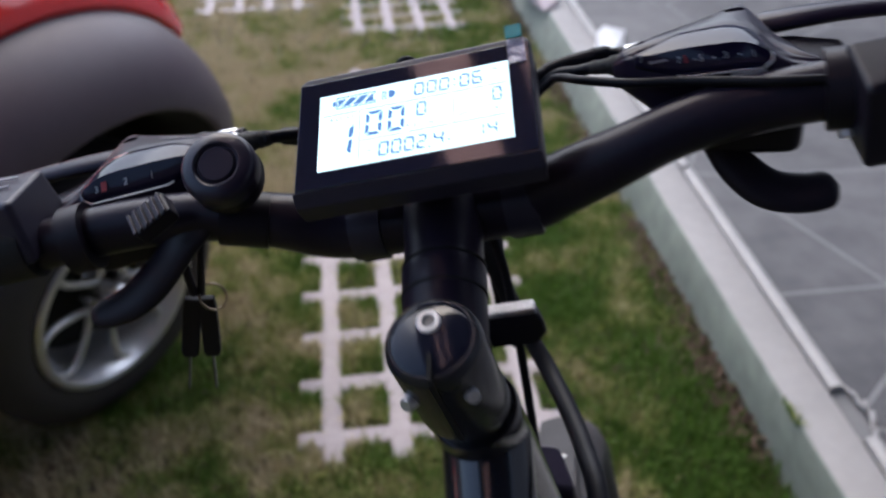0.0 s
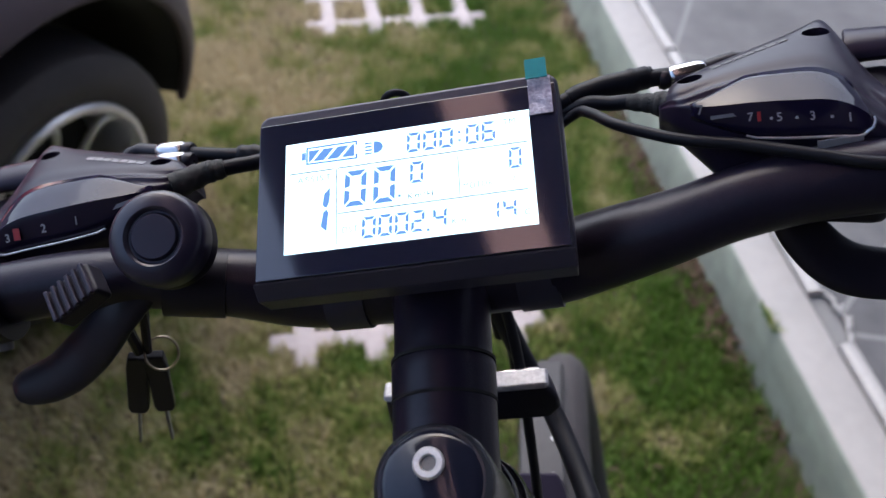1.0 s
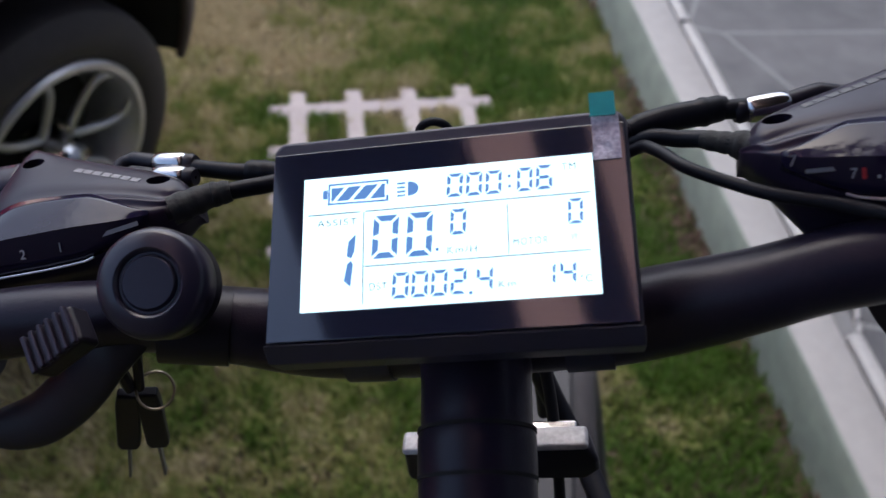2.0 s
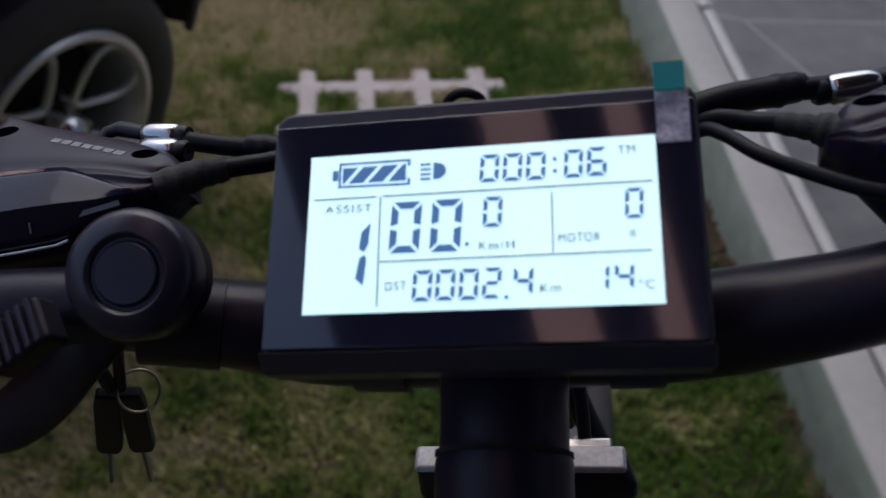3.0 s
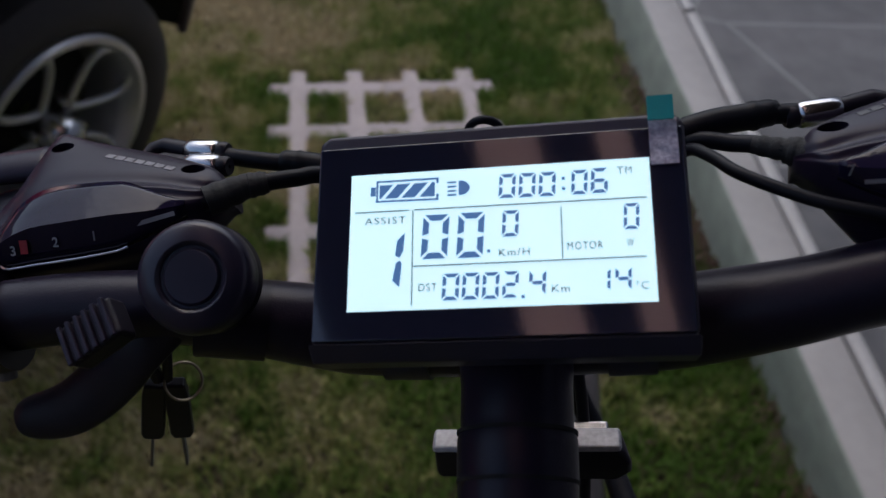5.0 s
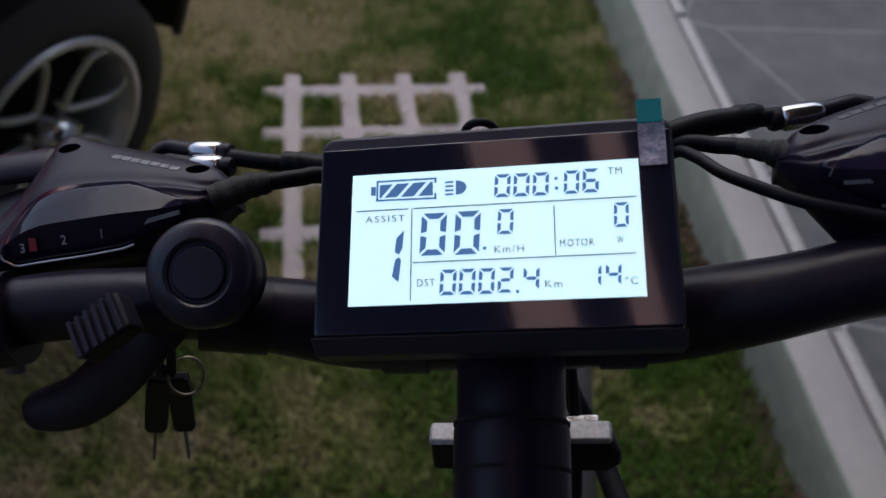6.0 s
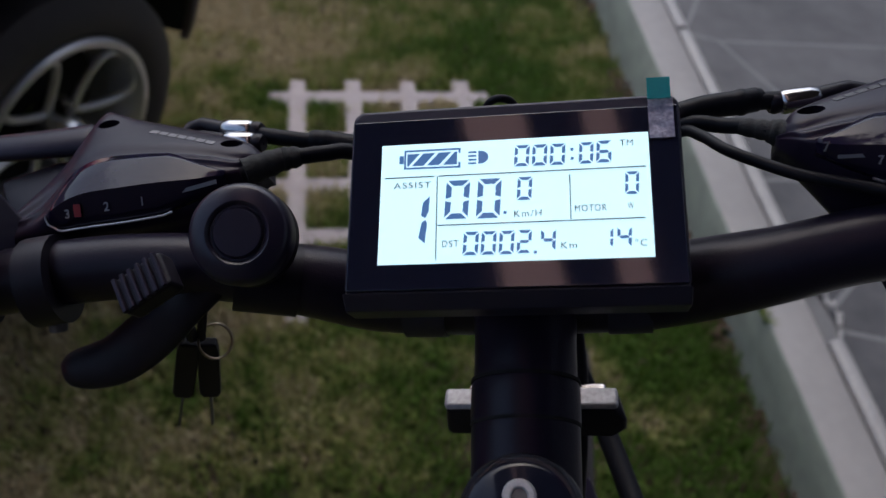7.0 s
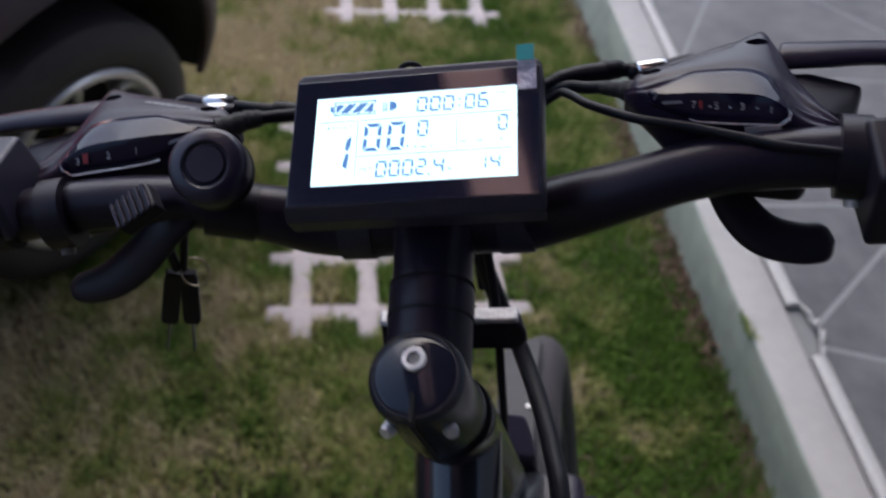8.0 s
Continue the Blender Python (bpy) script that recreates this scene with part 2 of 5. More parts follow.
def tube(pts, radius, seg=16, steps=6, bm=None, close=True, flat=1.0, upv=(0, 0, 1)):
    """A swept tube; radius is a number or a function of the share of the way along it."""
    bm = bm or bmesh.new()
    line = spline(pts, steps) if steps > 1 else [Vector(q) for q in pts]
    rings = []
    for i, q in enumerate(line):
        d = (line[min(i + 1, len(line) - 1)] - line[max(i - 1, 0)]).normalized()
        s = d.cross(Vector(upv))
        if s.length < 1e-4:
            s = d.cross(Vector((0, 1, 0)))
        s.normalize()
        w = s.cross(d)
        r = radius(i / (len(line) - 1)) if callable(radius) else radius
        rings.append([bm.verts.new(q + s * (r * math.cos(2 * math.pi * k / seg)) + w * (r * flat * math.sin(2 * math.pi * k / seg))) for k in range(seg)])
    for a, b in zip(rings, rings[1:]):
        for k in range(seg):
            bm.faces.new((a[k], a[(k + 1) % seg], b[(k + 1) % seg], b[k]))
    if close:
        bm.faces.new(rings[0])
        bm.faces.new(rings[-1])
    return bm


def revolve(profile, seg=48, a0=0.0, a1=360.0, closed=False, bm=None, m=None):
    """Turns (r, h) pairs round the z axis."""
    bm = bm or bmesh.new()
    full = abs(a1 - a0) >= 359.9
    cnt = seg if full else seg + 1
    rings = []
    for i in range(cnt):
        a = radians(a0 + (a1 - a0) * i / seg)
        rings.append([bm.verts.new(Vector((r * math.cos(a), r * math.sin(a), h))) for r, h in profile])
    new_verts = [v for ring in rings for v in ring]
    for i in range(seg):
        a, b = rings[i], rings[(i + 1) % cnt]
        k_end = len(profile) if closed else len(profile) - 1
        for k in range(k_end):
            j = (k + 1) % len(profile)
            bm.faces.new((a[k], b[k], b[j], a[j]))
    if not full and closed:
        bm.faces.new(rings[0])
        bm.faces.new(rings[-1])
    if m:
        bmesh.ops.transform(bm, matrix=m, verts=new_verts)
    bmesh.ops.remove_doubles(bm, verts=bm.verts, dist=1e-6)
    return bm


def hull(points):
    bm = bmesh.new()
    vs = [bm.verts.new(p) for p in points]
    r = bmesh.ops.convex_hull(bm, input=vs)
    bmesh.ops.delete(bm, geom=[g for g in r["geom_interior"] if isinstance(g, bmesh.types.BMVert)], context="VERTS")
    return bm


def axis(origin, z, x=(1, 0, 0)):
    """A pose whose z axis points along z."""
    z = Vector(z).normalized()
    y = z.cross(Vector(x)).normalized()
    x = y.cross(z)
    m = Matrix((x, y, z)).transposed().to_4x4()
    m.translation = origin
    return m


def prism(outline, z0, z1, bm=None, m=None):
    """A flat outline given thickness."""
    bm = bm or bmesh.new()
    lo = [bm.verts.new((x, y, z0)) for x, y in outline]
    hi = [bm.verts.new((x, y, z1)) for x, y in outline]
    bm.faces.new(lo)
    bm.faces.new(hi)
    k = len(outline)
    for i in range(k):
        bm.faces.new((lo[i], lo[(i + 1) % k], hi[(i + 1) % k], hi[i]))
    if m:
        bmesh.ops.transform(bm, matrix=m, verts=lo + hi)
    return bm


def text_mesh(body, size, m, bold=0.0, spread=1.0):
    """Flat lettering, its lower left corner at the pose m."""
    cu = bpy.data.curves.new("lettering", "FONT")
    cu.body, cu.size, cu.offset, cu.space_character = body, size, bold, spread
    tmp = bpy.data.objects.new("lettering", cu)
    scene.collection.objects.link(tmp)
    me = bpy.data.meshes.new_from_object(tmp.evaluated_get(bpy.context.evaluated_depsgraph_get()))
    bpy.data.objects.remove(tmp)
    bm = bmesh.new()
    bm.from_mesh(me)
    bmesh.ops.transform(bm, matrix=m, verts=bm.verts)
    return bm


# ---------------------------------------------------------------- ground, pavers, kerb, patio
bm = bmesh.new()
xs = [-150, -40, -10, -3] + [-2 + 0.1 * i for i in range(29)]
ys = [-150, -40, -8, -2] + [-1 + 0.1 * i for i in range(71)] + [8, 20, 60, 200]
xs = [x for x in xs if x < 0.77] + [0.786, 0.84]
grid = [[bm.verts.new((x, y, -0.012 + (0.012 * noise.noise((x * 2.1, y * 2.1, 3)) if abs(x) < 3 and -1 < y < 6.2 else 0))) for x in xs] for y in ys]
for j in range(len(ys) - 1):
    for i in range(len(xs) - 1):
        bm.faces.new((grid[j][i], grid[j][i + 1], grid[j + 1][i + 1], grid[j + 1][i]))
ground = tagged(mesh_object("ground", bm, SOIL), "patchy soil of the lawn under short grass", "ground", kind="structure")

PITCH_X, PITCH_Y, RIB, STUB = 0.129, 0.150, 0.021, 0.066


def grass_paver():
    """An openwork concrete slab: a lattice with stubs all round, one mesh."""
    bm = bmesh.new()
    cx = sorted([v for i in range(4) for v in (i * PITCH_X - RIB, i * PITCH_X + RIB)] + [-STUB, 3 * PITCH_X + STUB])
    cy = sorted([v for j in range(5) for v in (j * PITCH_Y - RIB, j * PITCH_Y + RIB)] + [-STUB, 4 * PITCH_Y + STUB])

    def solid(i, j):
        if not (0 <= i < len(cx) - 1 and 0 <= j < len(cy) - 1):
            return False
        return i % 2 == 1 or j % 2 == 1

    vs = {}

    def vert(i, j, z):
        if (i, j, z) not in vs:
            wob = 0.0035
            k = noise.noise((i * 3.7, j * 2.9, 1.3)), noise.noise((i * 2.3, j * 4.1, 7.7))
            vs[i, j, z] = bm.verts.new((cx[i] + wob * k[0], cy[j] + wob * k[1], z))
        return vs[i, j, z]

    for i in range(len(cx) - 1):
        for j in range(len(cy) - 1):
            if not solid(i, j):
                continue
            bm.faces.new([vert(a, b, 0.0) for a, b in ((i, j), (i + 1, j), (i + 1, j + 1), (i, j + 1))])
            bm.faces.new([vert(a, b, -0.07) for a, b in ((i, j), (i, j + 1), (i + 1, j + 1), (i + 1, j))])
            for di, dj, (a, b) in ((-1, 0, ((i, j), (i, j + 1))), (1, 0, ((i + 1, j), (i + 1, j + 1))), (0, -1, ((i, j), (i + 1, j))), (0, 1, ((i, j + 1), (i + 1, j + 1)))):
                if not solid(i + di, j + dj):
                    bm.faces.new((vert(*a, 0.0), vert(*b, 0.0), vert(*b, -0.07), vert(*a, -0.07)))
    ob = mesh_object("grass_paver", bm, PAVER)
    b = ob.modifiers.new("bevel", "BEVEL")
    b.width, b.segments, b.limit_method, b.angle_limit = 0.007, 2, "ANGLE", radians(40)
    return tagged(ob, "pale pinkish concrete lattice paver sunk in the lawn", "grass paver", "pavers along the lawn")


PAVERS = [(0.0, 1.18, 0.0), (0.107, 2.36, -0.5), (0.14, 3.46, 0.5), (0.1, 4.62, 0.0), (-0.50, 3.80, 1.0)]
paver = grass_paver()
paver.matrix_basis = pose(PAVERS[0][0], PAVERS[0][1], 0.004, 0, 0, PAVERS[0][2])
for px_, py_, turn in PAVERS[1:]:
    copy_thing(paver, pose(px_, py_, 0.004, 0, 0, turn))


def on_paver(x, y):
    """Where a rib covers the soil."""
    hit = np.zeros(len(x), bool)
    for ox, oy, _ in PAVERS:
        dx, dy = x - ox, y - oy
        inside = (dx > -STUB) & (dx < 3 * PITCH_X + STUB) & (dy > -STUB) & (dy < 4 * PITCH_Y + STUB)
        rx = np.abs(dx - np.clip(np.round(dx / PITCH_X), 0, 3) * PITCH_X) < RIB
        ry = np.abs(dy - np.clip(np.round(dy / PITCH_Y), 0, 4) * PITCH_Y) < RIB
        hit |= inside & (rx | ry)
    return hit


def blades(name, count, x0, x1, y0, y1, length, width, mat, seed, lean=0.8, keep=None, z=-0.012):
    """Many bent blades as one mesh."""
    rng = np.random.default_rng(seed)
    x, y = rng.uniform(x0, x1, count), rng.uniform(y0, y1, count)
    k = ~on_paver(x, y)
    if keep is not None:
        k &= keep(x, y, rng)
    x, y = x[k], y[k]
    c = len(x)
    a = rng.uniform(0, 2 * np.pi, c)
    ln = length * rng.uniform(0.45, 1.25, c)
    bend = lean * rng.uniform(0.2, 1.0, c)
    w = width * rng.uniform(0.6, 1.3, c) / 2
    dx, dy = np.cos(a), np.sin(a)
    base = np.stack([x, y, np.full(c, z)], 1)
    side = np.stack([-dy * w, dx * w, np.zeros(c)], 1)
    mid = base + np.stack([dx * ln * 0.30 * bend, dy * ln * 0.30 * bend, ln * 0.55], 1)
    tip = base + np.stack([dx * ln * 0.95 * bend, dy * ln * 0.95 * bend, ln * (1.0 - 0.45 * bend)], 1)
    co = np.stack([base - side, base + side, mid + side * 0.9, mid - side * 0.9, tip], 1).reshape(-1, 3)
    i = np.arange(c)[:, None] * 5
    loops = np.concatenate([i + np.array([[0, 1, 2, 3]]), i + np.array([[3, 2, 4]])], 1).ravel()
    me = bpy.data.meshes.new(name)
    me.vertices.add(len(co))
    me.vertices.foreach_set("co", co.ravel())
    me.loops.add(len(loops))
    me.loops.foreach_set("vertex_index", loops.astype(np.int32))
    me.polygons.add(2 * c)
    starts = np.stack([np.arange(c) * 7, np.arange(c) * 7 + 4], 1).ravel()
    me.polygons.foreach_set("loop_start", starts.astype(np.int32))
    me.update(calc_edges=True)
    me.materials.append(mat)
    return new(name, me)


def lawn_keep(x, y, rng):
    bare = np.sin(x * 9.1 + 1.7 * np.sin(y * 5.3)) * np.sin(y * 7.7 + 1.3 * np.sin(x * 6.1))
    k = rng.uniform(0, 1, len(x)) < np.clip(0.85 - 0.35 * bare, 0.35, 1)
    return k & (x < 0.778 + 0.0127 * y) & ((x < 0.715 + 0.0127 * y) | (rng.uniform(0, 1, len(x)) < 0.25 + (0.778 + 0.0127 * y - x) / 0.07))


lawn = tagged(blades("lawn_grass", 333000, -1.3, 0.82, 0.1, 3.2, 0.040, 0.0034, GRASS, 1, keep=lawn_keep), "short patchy green and straw-coloured lawn", "grass", kind="stuff")
tagged(blades("lawn_grass", 150000, -2.4, 0.83, 3.2, 7.0, 0.04, 0.007, GRASS, 2, keep=lawn_keep), "short patchy lawn farther out", "grass", kind="stuff")
tagged(blades("lawn_grass", 270000, -8.7, 0.64, -3.1, 11.9, 0.055, 0.020, GRASS, 6, keep=lambda x, y, rng: ~((x > -2.4) & (y > 3.2) & (y < 7.0)) & ~((x > -1.3) & (y > 0.1) & (y < 7.0))), "patchy lawn round about", "grass", kind="stuff")
straw = tagged(blades("dead_leaves", 1500, -1.2, 0.6, 0.3, 3.2, 0.022, 0.004, DEAD, 4, lean=1.8, z=0.006), "brown dead grass scraps on the lawn", "leaf litter", kind="stuff")

# the kerb: a low painted wall with a paler plastered top, running slightly askew to the pavers
KERB_H = 0.13
TUFT_Y = 1.01
SKEW = 0.036


def kerb_foot(y):
    return 0.780 + 0.0127 * min(y, 3.5) + SKEW * max(0.0, y - 3.5)


def kerb_edge(y):
    return 0.763 + 0.0325 * y


def kerb_back(y):
    return 0.8425 + SKEW * y + 0.0024 * min(y, 3.5)


bm = bmesh.new()
rows_ = []
for k in range(344):
    y = -3.15 + 0.05 * k
    wob = 0.004 * noise.noise((0, y * 1.9, 0)) + 0.0022 * noise.noise((4, y * 9.0, 0))
    nick = 0.006 * max(0.0, noise.noise((9, y * 4.3, 0)) - 0.25)
    e, f = kerb_edge(y) + 0.5 * wob, kerb_foot(y) + wob
    rows_.append([bm.verts.new(q) for q in ((f - 0.002, y, -0.2), (f, y, 0.0), ((e + f) / 2 + 0.3 * wob, y, 0.06), (e - 0.001, y, KERB_H - 0.007 - nick), (e + 0.002, y, KERB_H - 0.002 - nick), (e + 0.008, y, KERB_H), (kerb_back(y) - 0.004, y, KERB_H), (kerb_back(y), y, KERB_H - 0.004), (kerb_back(y) + 0.002, y, 0.112), (kerb_back(y) + 0.020, y, 0.110), (kerb_back(y) + 0.021, y, -0.2))])
for a, b in zip(rows_, rows_[1:]):
    for k in range(10):
        f = bm.faces.new((a[k], a[k + 1], b[k + 1], b[k]))
        f.material_index = 1 if k >= 4 else 0
kerb = mesh_object("kerb", bm, KERB)
kerb.data.materials.append(KERB_TOP)
kerb.data.set_sharp_from_angle(angle=radians(50))
tagged(kerb, "low pale-green painted concrete kerb with a whitish top", "kerb", kind="structure")


def tuft(x, y):
    return tagged(blades("kerb_tuft", 70, x - 0.006, x + 0.003, y - 0.030, y + 0.030, 0.016, 0.003, GRASS, int(y * 100), lean=1.4, z=KERB_H - 0.006), "small green weed tuft in the kerb's edge", "weed", kind="stuff")


tuft(kerb_edge(TUFT_Y), TUFT_Y)


def foot_keep(x, y, rng):
    """Heaped close to the kerb, in drifts."""
    d = 0.781 + 0.0127 * y - x
    drift = np.clip(0.55 + 0.9 * np.sin(y * 8.3 + 0.6) * np.sin(y * 3.1 + 2.0), 0.05, 1)
    return (d > 0.0) & (rng.uniform(0, 1, len(x)) < drift * np.clip(1.1 - d / 0.065, 0, 1))


litter = tagged(blades("dead_leaves", 10000, 0.715, 0.83, 0.3, 4.0, 0.030, 0.0055, DEAD, 3, lean=1.7, keep=foot_keep, z=0.0), "brown dead leaves along the foot of the kerb", "leaf litter", kind="stuff")


# the gate rail beside it
gate_rail = tagged(new("gate_rail"), "pale steel sliding-gate rail with welded joints beside the kerb", "gate rail")
gate_rail.matrix_basis = pose(0.867, 0, 0.10, 0, 0, -math.degrees(math.atan(SKEW + 0.001)))
RAIL_SECTION = [(-0.015, 0), (0.016, 0), (0.016, 0.018), (0.012, 0.0275), (0.004, 0.0300), (-0.008, 0.0300), (-0.014, 0.0265), (-0.015, 0.016)]
MORTAR = material("joint_mortar", (0.17, 0.17, 0.172), 0.8, tint=(0.11, 0.11, 0.113), scale=30, bump=0.6, bump_scale=240)


def lengthwise(y0, y1):
    return prism(RAIL_SECTION, y0, y1, m=Matrix.Rotation(radians(90), 4, "X") @ Matrix.Diagonal((1, 1, -1, 1)))


for y0, y1 in ((-3.14, 0.940), (1.060, 1.884), (1.900, 14.0)):
    part("rail", lengthwise(y0, y1), RAIL, gate_rail, bevel=0.003, seg=3)
part("joint_filling", hull([(x, y, z) for y in (0.936, 1.064) for x, z in ((-0.017, 0.002), (-0.015, 0.013), (0.010, 0.015), (0.020, 0.002))]), MORTAR, gate_rail, "dark mortar in a gap of the rail", bevel=0.003)
rl = random.Random(98)
for lump in range(9):
    bm = bmesh.new()
    f = lump / 8
    rr = rl.uniform(0.0035, 0.0062)
    bmesh.ops.create_icosphere(bm, subdivisions=2, radius=1.0, matrix=Matrix.Translation((0.019 + 0.012 * math.sin(math.pi * f) + rl.uniform(-0.003, 0.003), 1.062 - 0.105 * f, 0.014 + rl.uniform(0, 0.006))) @ Matrix.Rotation(rl.uniform(0, 3), 4, "Z") @ Matrix.Diagonal((rr, rr * 2.4, rr * 1.1, 1)))
    part("paint_drip", bm, RAIL, gate_rail)
part("joint_filling", hull([(x, y, z) for y in (1.882, 1.902) for x, z in ((-0.019, 0.002), (-0.016, 0.020), (0.016, 0.021), (0.022, 0.002))]), MORTAR, gate_rail, bevel=0.003)

def crumpled(name, at, size, mat, label, seed):
    rng = random.Random(seed)
    pts = [Vector((rng.uniform(-1, 1) * size[0], rng.uniform(-1, 1) * size[1], rng.uniform(0, 1) * size[2])) for _ in range(16)]
    pts += [Vector((-size[0], -size[1], 0)), Vector((size[0], -0.6 * size[1], 0)), Vector((size[0], size[1], 0)), Vector((-0.8 * size[0], size[1], 0))]
    ob = mesh_object(name, hull(pts), mat)
    ob.data.set_sharp_from_angle(angle=radians(20))
    ob.matrix_basis = pose(*at)
    return tagged(ob, label, "litter")


BAG = material("white_plastic_bag", (0.62, 0.62, 0.63), 0.35, tint=(0.48, 0.48, 0.5), scale=16)
CLOTH = material("pale_pink_cloth", (0.55, 0.46, 0.47), 0.8, tint=(0.42, 0.35, 0.36), scale=16)
crumpled("plastic_bag", (0.985, 2.76, 0.128, 0, 0, -18), (0.05, 0.19, 0.03), BAG, "crumpled white plastic bag on the patio's edge", 3)
crumpled("cloth_rag", (0.86, 3.38, KERB_H, 0, 0, 10), (0.05, 0.20, 0.04), CLOTH, "pale pink rag lying on the kerb", 8)

# the patio: a bed of mortar with irregular flat stones
patio = tagged(mesh_object("patio", prism([(kerb_back(-3.15) + 0.0212, -3.15), (40, -3.15), (40, 14), (kerb_back(14) + 0.0212, 14)], -0.2, 0.108), GROUT, False), "grey stone-patterned patio floor with pale joints", "floor", kind="structure")


def clip(poly, p, nrm):
    out = []
    for i in range(len(poly)):
        a, b = poly[i], poly[(i + 1) % len(poly)]
        da, db = (a - p).dot(nrm), (b - p).dot(nrm)
        if da <= 0:
            out.append(a)
        if da * db < 0:
            out.append(a + (b - a) * (da / (da - db)))
    return out


def flagstones():
    """Large irregular slabs, their joints meeting the rail where it is broken."""
    rng = random.Random(5)
    near = [(1.0, 1.21), (1.0, 1.51), (1.135, 1.052), (1.254, 1.592), (1.05, 0.79), (0.95, 2.30), (1.28, 2.12), (1.38, 1.22), (1.42, 0.84), (1.30, 2.66)]
    seeds = [Vector(q) for q in near]
    cell = 0.46
    for i in range(-1, 9):
        for j in range(-7, 15):
            q = Vector((0.93 + cell * (i + 0.5 + rng.uniform(-0.34, 0.34)), cell * (j + 0.5 + rng.uniform(-0.34, 0.34))))
            if not (q.x < 1.62 and 0.62 < q.y < 2.9):
                seeds.append(q)
    seeds += [Vector((0.93 + cell * (i + rng.uniform(0.2, 0.8)), cell * (j + rng.uniform(0.2, 0.8)))) for i in range(-1, 9) for j in (-9, -8)]
    for c in seeds:
        if c.x < 0.80 or c.x > 4.9 or not -3.6 < c.y < 6.6:
            continue
        poly = [c + Vector(q) for q in ((-1, -1), (1, -1), (1, 1), (-1, 1))]
        for o in seeds:
            if o is c or (o - c).length > 1.7:
                continue
            d = (o - c).normalized()
            poly = clip(poly, (o + c) / 2 - d * 0.0055, d)
            if len(poly) < 3:
                break
        if len(poly) >= 3:
            poly = clip(poly, Vector((kerb_back(0) + 0.049, 0)), Vector((-1, SKEW)))
        if len(poly) >= 3:
            poly = clip(poly, Vector((0, -3.146)), Vector((0, -1)))
        if len(poly) < 3:
            continue
        ctr = sum(poly, Vector((0, 0))) / len(poly)
        bm = bmesh.new()
        lo = [bm.verts.new((*(q - ctr), 0)) for q in poly]
        up = [bm.verts.new((*((q - ctr) * 0.998), 0.0026)) for q in poly]
        hi = [bm.verts.new((*((q - ctr) * 0.985), 0.0030)) for q in poly]
        k = len(poly)
        bm.faces.new(hi)
        for a, b in ((lo, up), (up, hi)):
            for q in range(k):
                bm.faces.new((a[q], a[(q + 1) % k], b[(q + 1) % k], b[q]))
        ob = mesh_object("flagstone", bm, STONE, False)
        ob.parent = patio
        ob.location = (ctr.x, ctr.y, 0.106)


# ---------------------------------------------------------------- unseen walls round about, and the canopy
# added wall behind the rider, never in view, keeps the lens reflections dark
tagged(mesh_object("wall_south", box(-9, 4.85, -3.4, -3.15, -0.2, 3.4), WALL_DARK, False), "unseen dark wall added behind the rider to darken reflections", "wall", kind="structure")

# three more added walls, out of view, limit the sky from the sides
tagged(mesh_object("wall_north", box(-9, 4.85, 12.0, 12.25, -0.2, 2.8), WALL, False), "unseen brown plastered wall added to close off the low sky", "wall", kind="structure")
tagged(mesh_object("wall_east", box(4.6, 4.85, -3.15, 12.0, -0.2, 4.6), WALL_E, False), "unseen grey plastered wall added to close off the east", "wall", kind="structure")
tagged(mesh_object("wall_west", box(-9.0, -8.75, -3.15, 12.0, -0.2, 2.8), WALL, False), "unseen brown plastered wall added to close off the low sky", "wall", kind="structure")
# dark boards overhead with narrow see-through strips between them
STRIP = bpy.data.materials.new("tinted_roof_strip")
STRIP.use_nodes = True
film_ = STRIP.node_tree.nodes.new("ShaderNodeBsdfTranslucent")
film_.inputs[0].default_value = (0.95, 0.73, 0.66, 1)
STRIP.node_tree.links.new(film_.outputs[0], STRIP.node_tree.nodes["Material Output"].inputs["Surface"])
canopy = tagged(new("canopy"), "dark boarded canopy roof with narrow tinted clear strips", "canopy")
canopy.matrix_basis = pose(0, -3.15, 2.5)
ROOF_GAPS = [(-0.47, -0.325), (-0.215, -0.145)]
edges_ = [-0.95] + [v for g in ROOF_GAPS for v in g] + [1.9]
for a, b in zip(edges_[0::2], edges_[1::2]):
    k = max(1, round((b - a) / 0.4))
    for q in range(k):
        x0, x1 = a + (b - a) * q / k, a + (b - a) * (q + 1) / k
        part("roof_board", box(x0 + 0.001, x1 - 0.001, 0, 4.5, 0, 0.04), CANOPY, canopy, smooth=False)
for a, b in ROOF_GAPS:
    part("roof_board", box(a + 0.001, b - 0.001, 0, 2.45, 0, 0.04), CANOPY, canopy, smooth=False)
    part("roof_strip", box(a - 0.01, b + 0.01, 2.40, 4.5, 0.042, 0.046), STRIP, canopy, "tinted translucent strip", smooth=False)

# ---------------------------------------------------------------- the bicycle
BU, BF, BN = Vector((0.9529, -0.1993, 0.2285)), Vector((0.2047, 0.9788, 0.0)), Vector((-0.2237, 0.0468, 0.9735))
B = Matrix((BU, BF, BN)).transposed().to_4x4()
B.translation = (0.1045, 0.3324, 1.0388)
BASE = Vector((0.0, 0.19, -1.067))
bike = tagged(new("electric_bicycle"), "black electric bicycle leaning on its stand, its backlit display switched on", "bicycle")
bike.matrix_basis = B @ Matrix.Translation(BASE)
HOME = Matrix.Translation(-BASE)


def bpart(name, bm, mat, label="", **kw):
    return part(name, bm, mat, bike, label, at=HOME, **kw)


def sub(name, bm, mat, parent, label="", **kw):
    return part(name, bm, mat, parent, label, **kw)


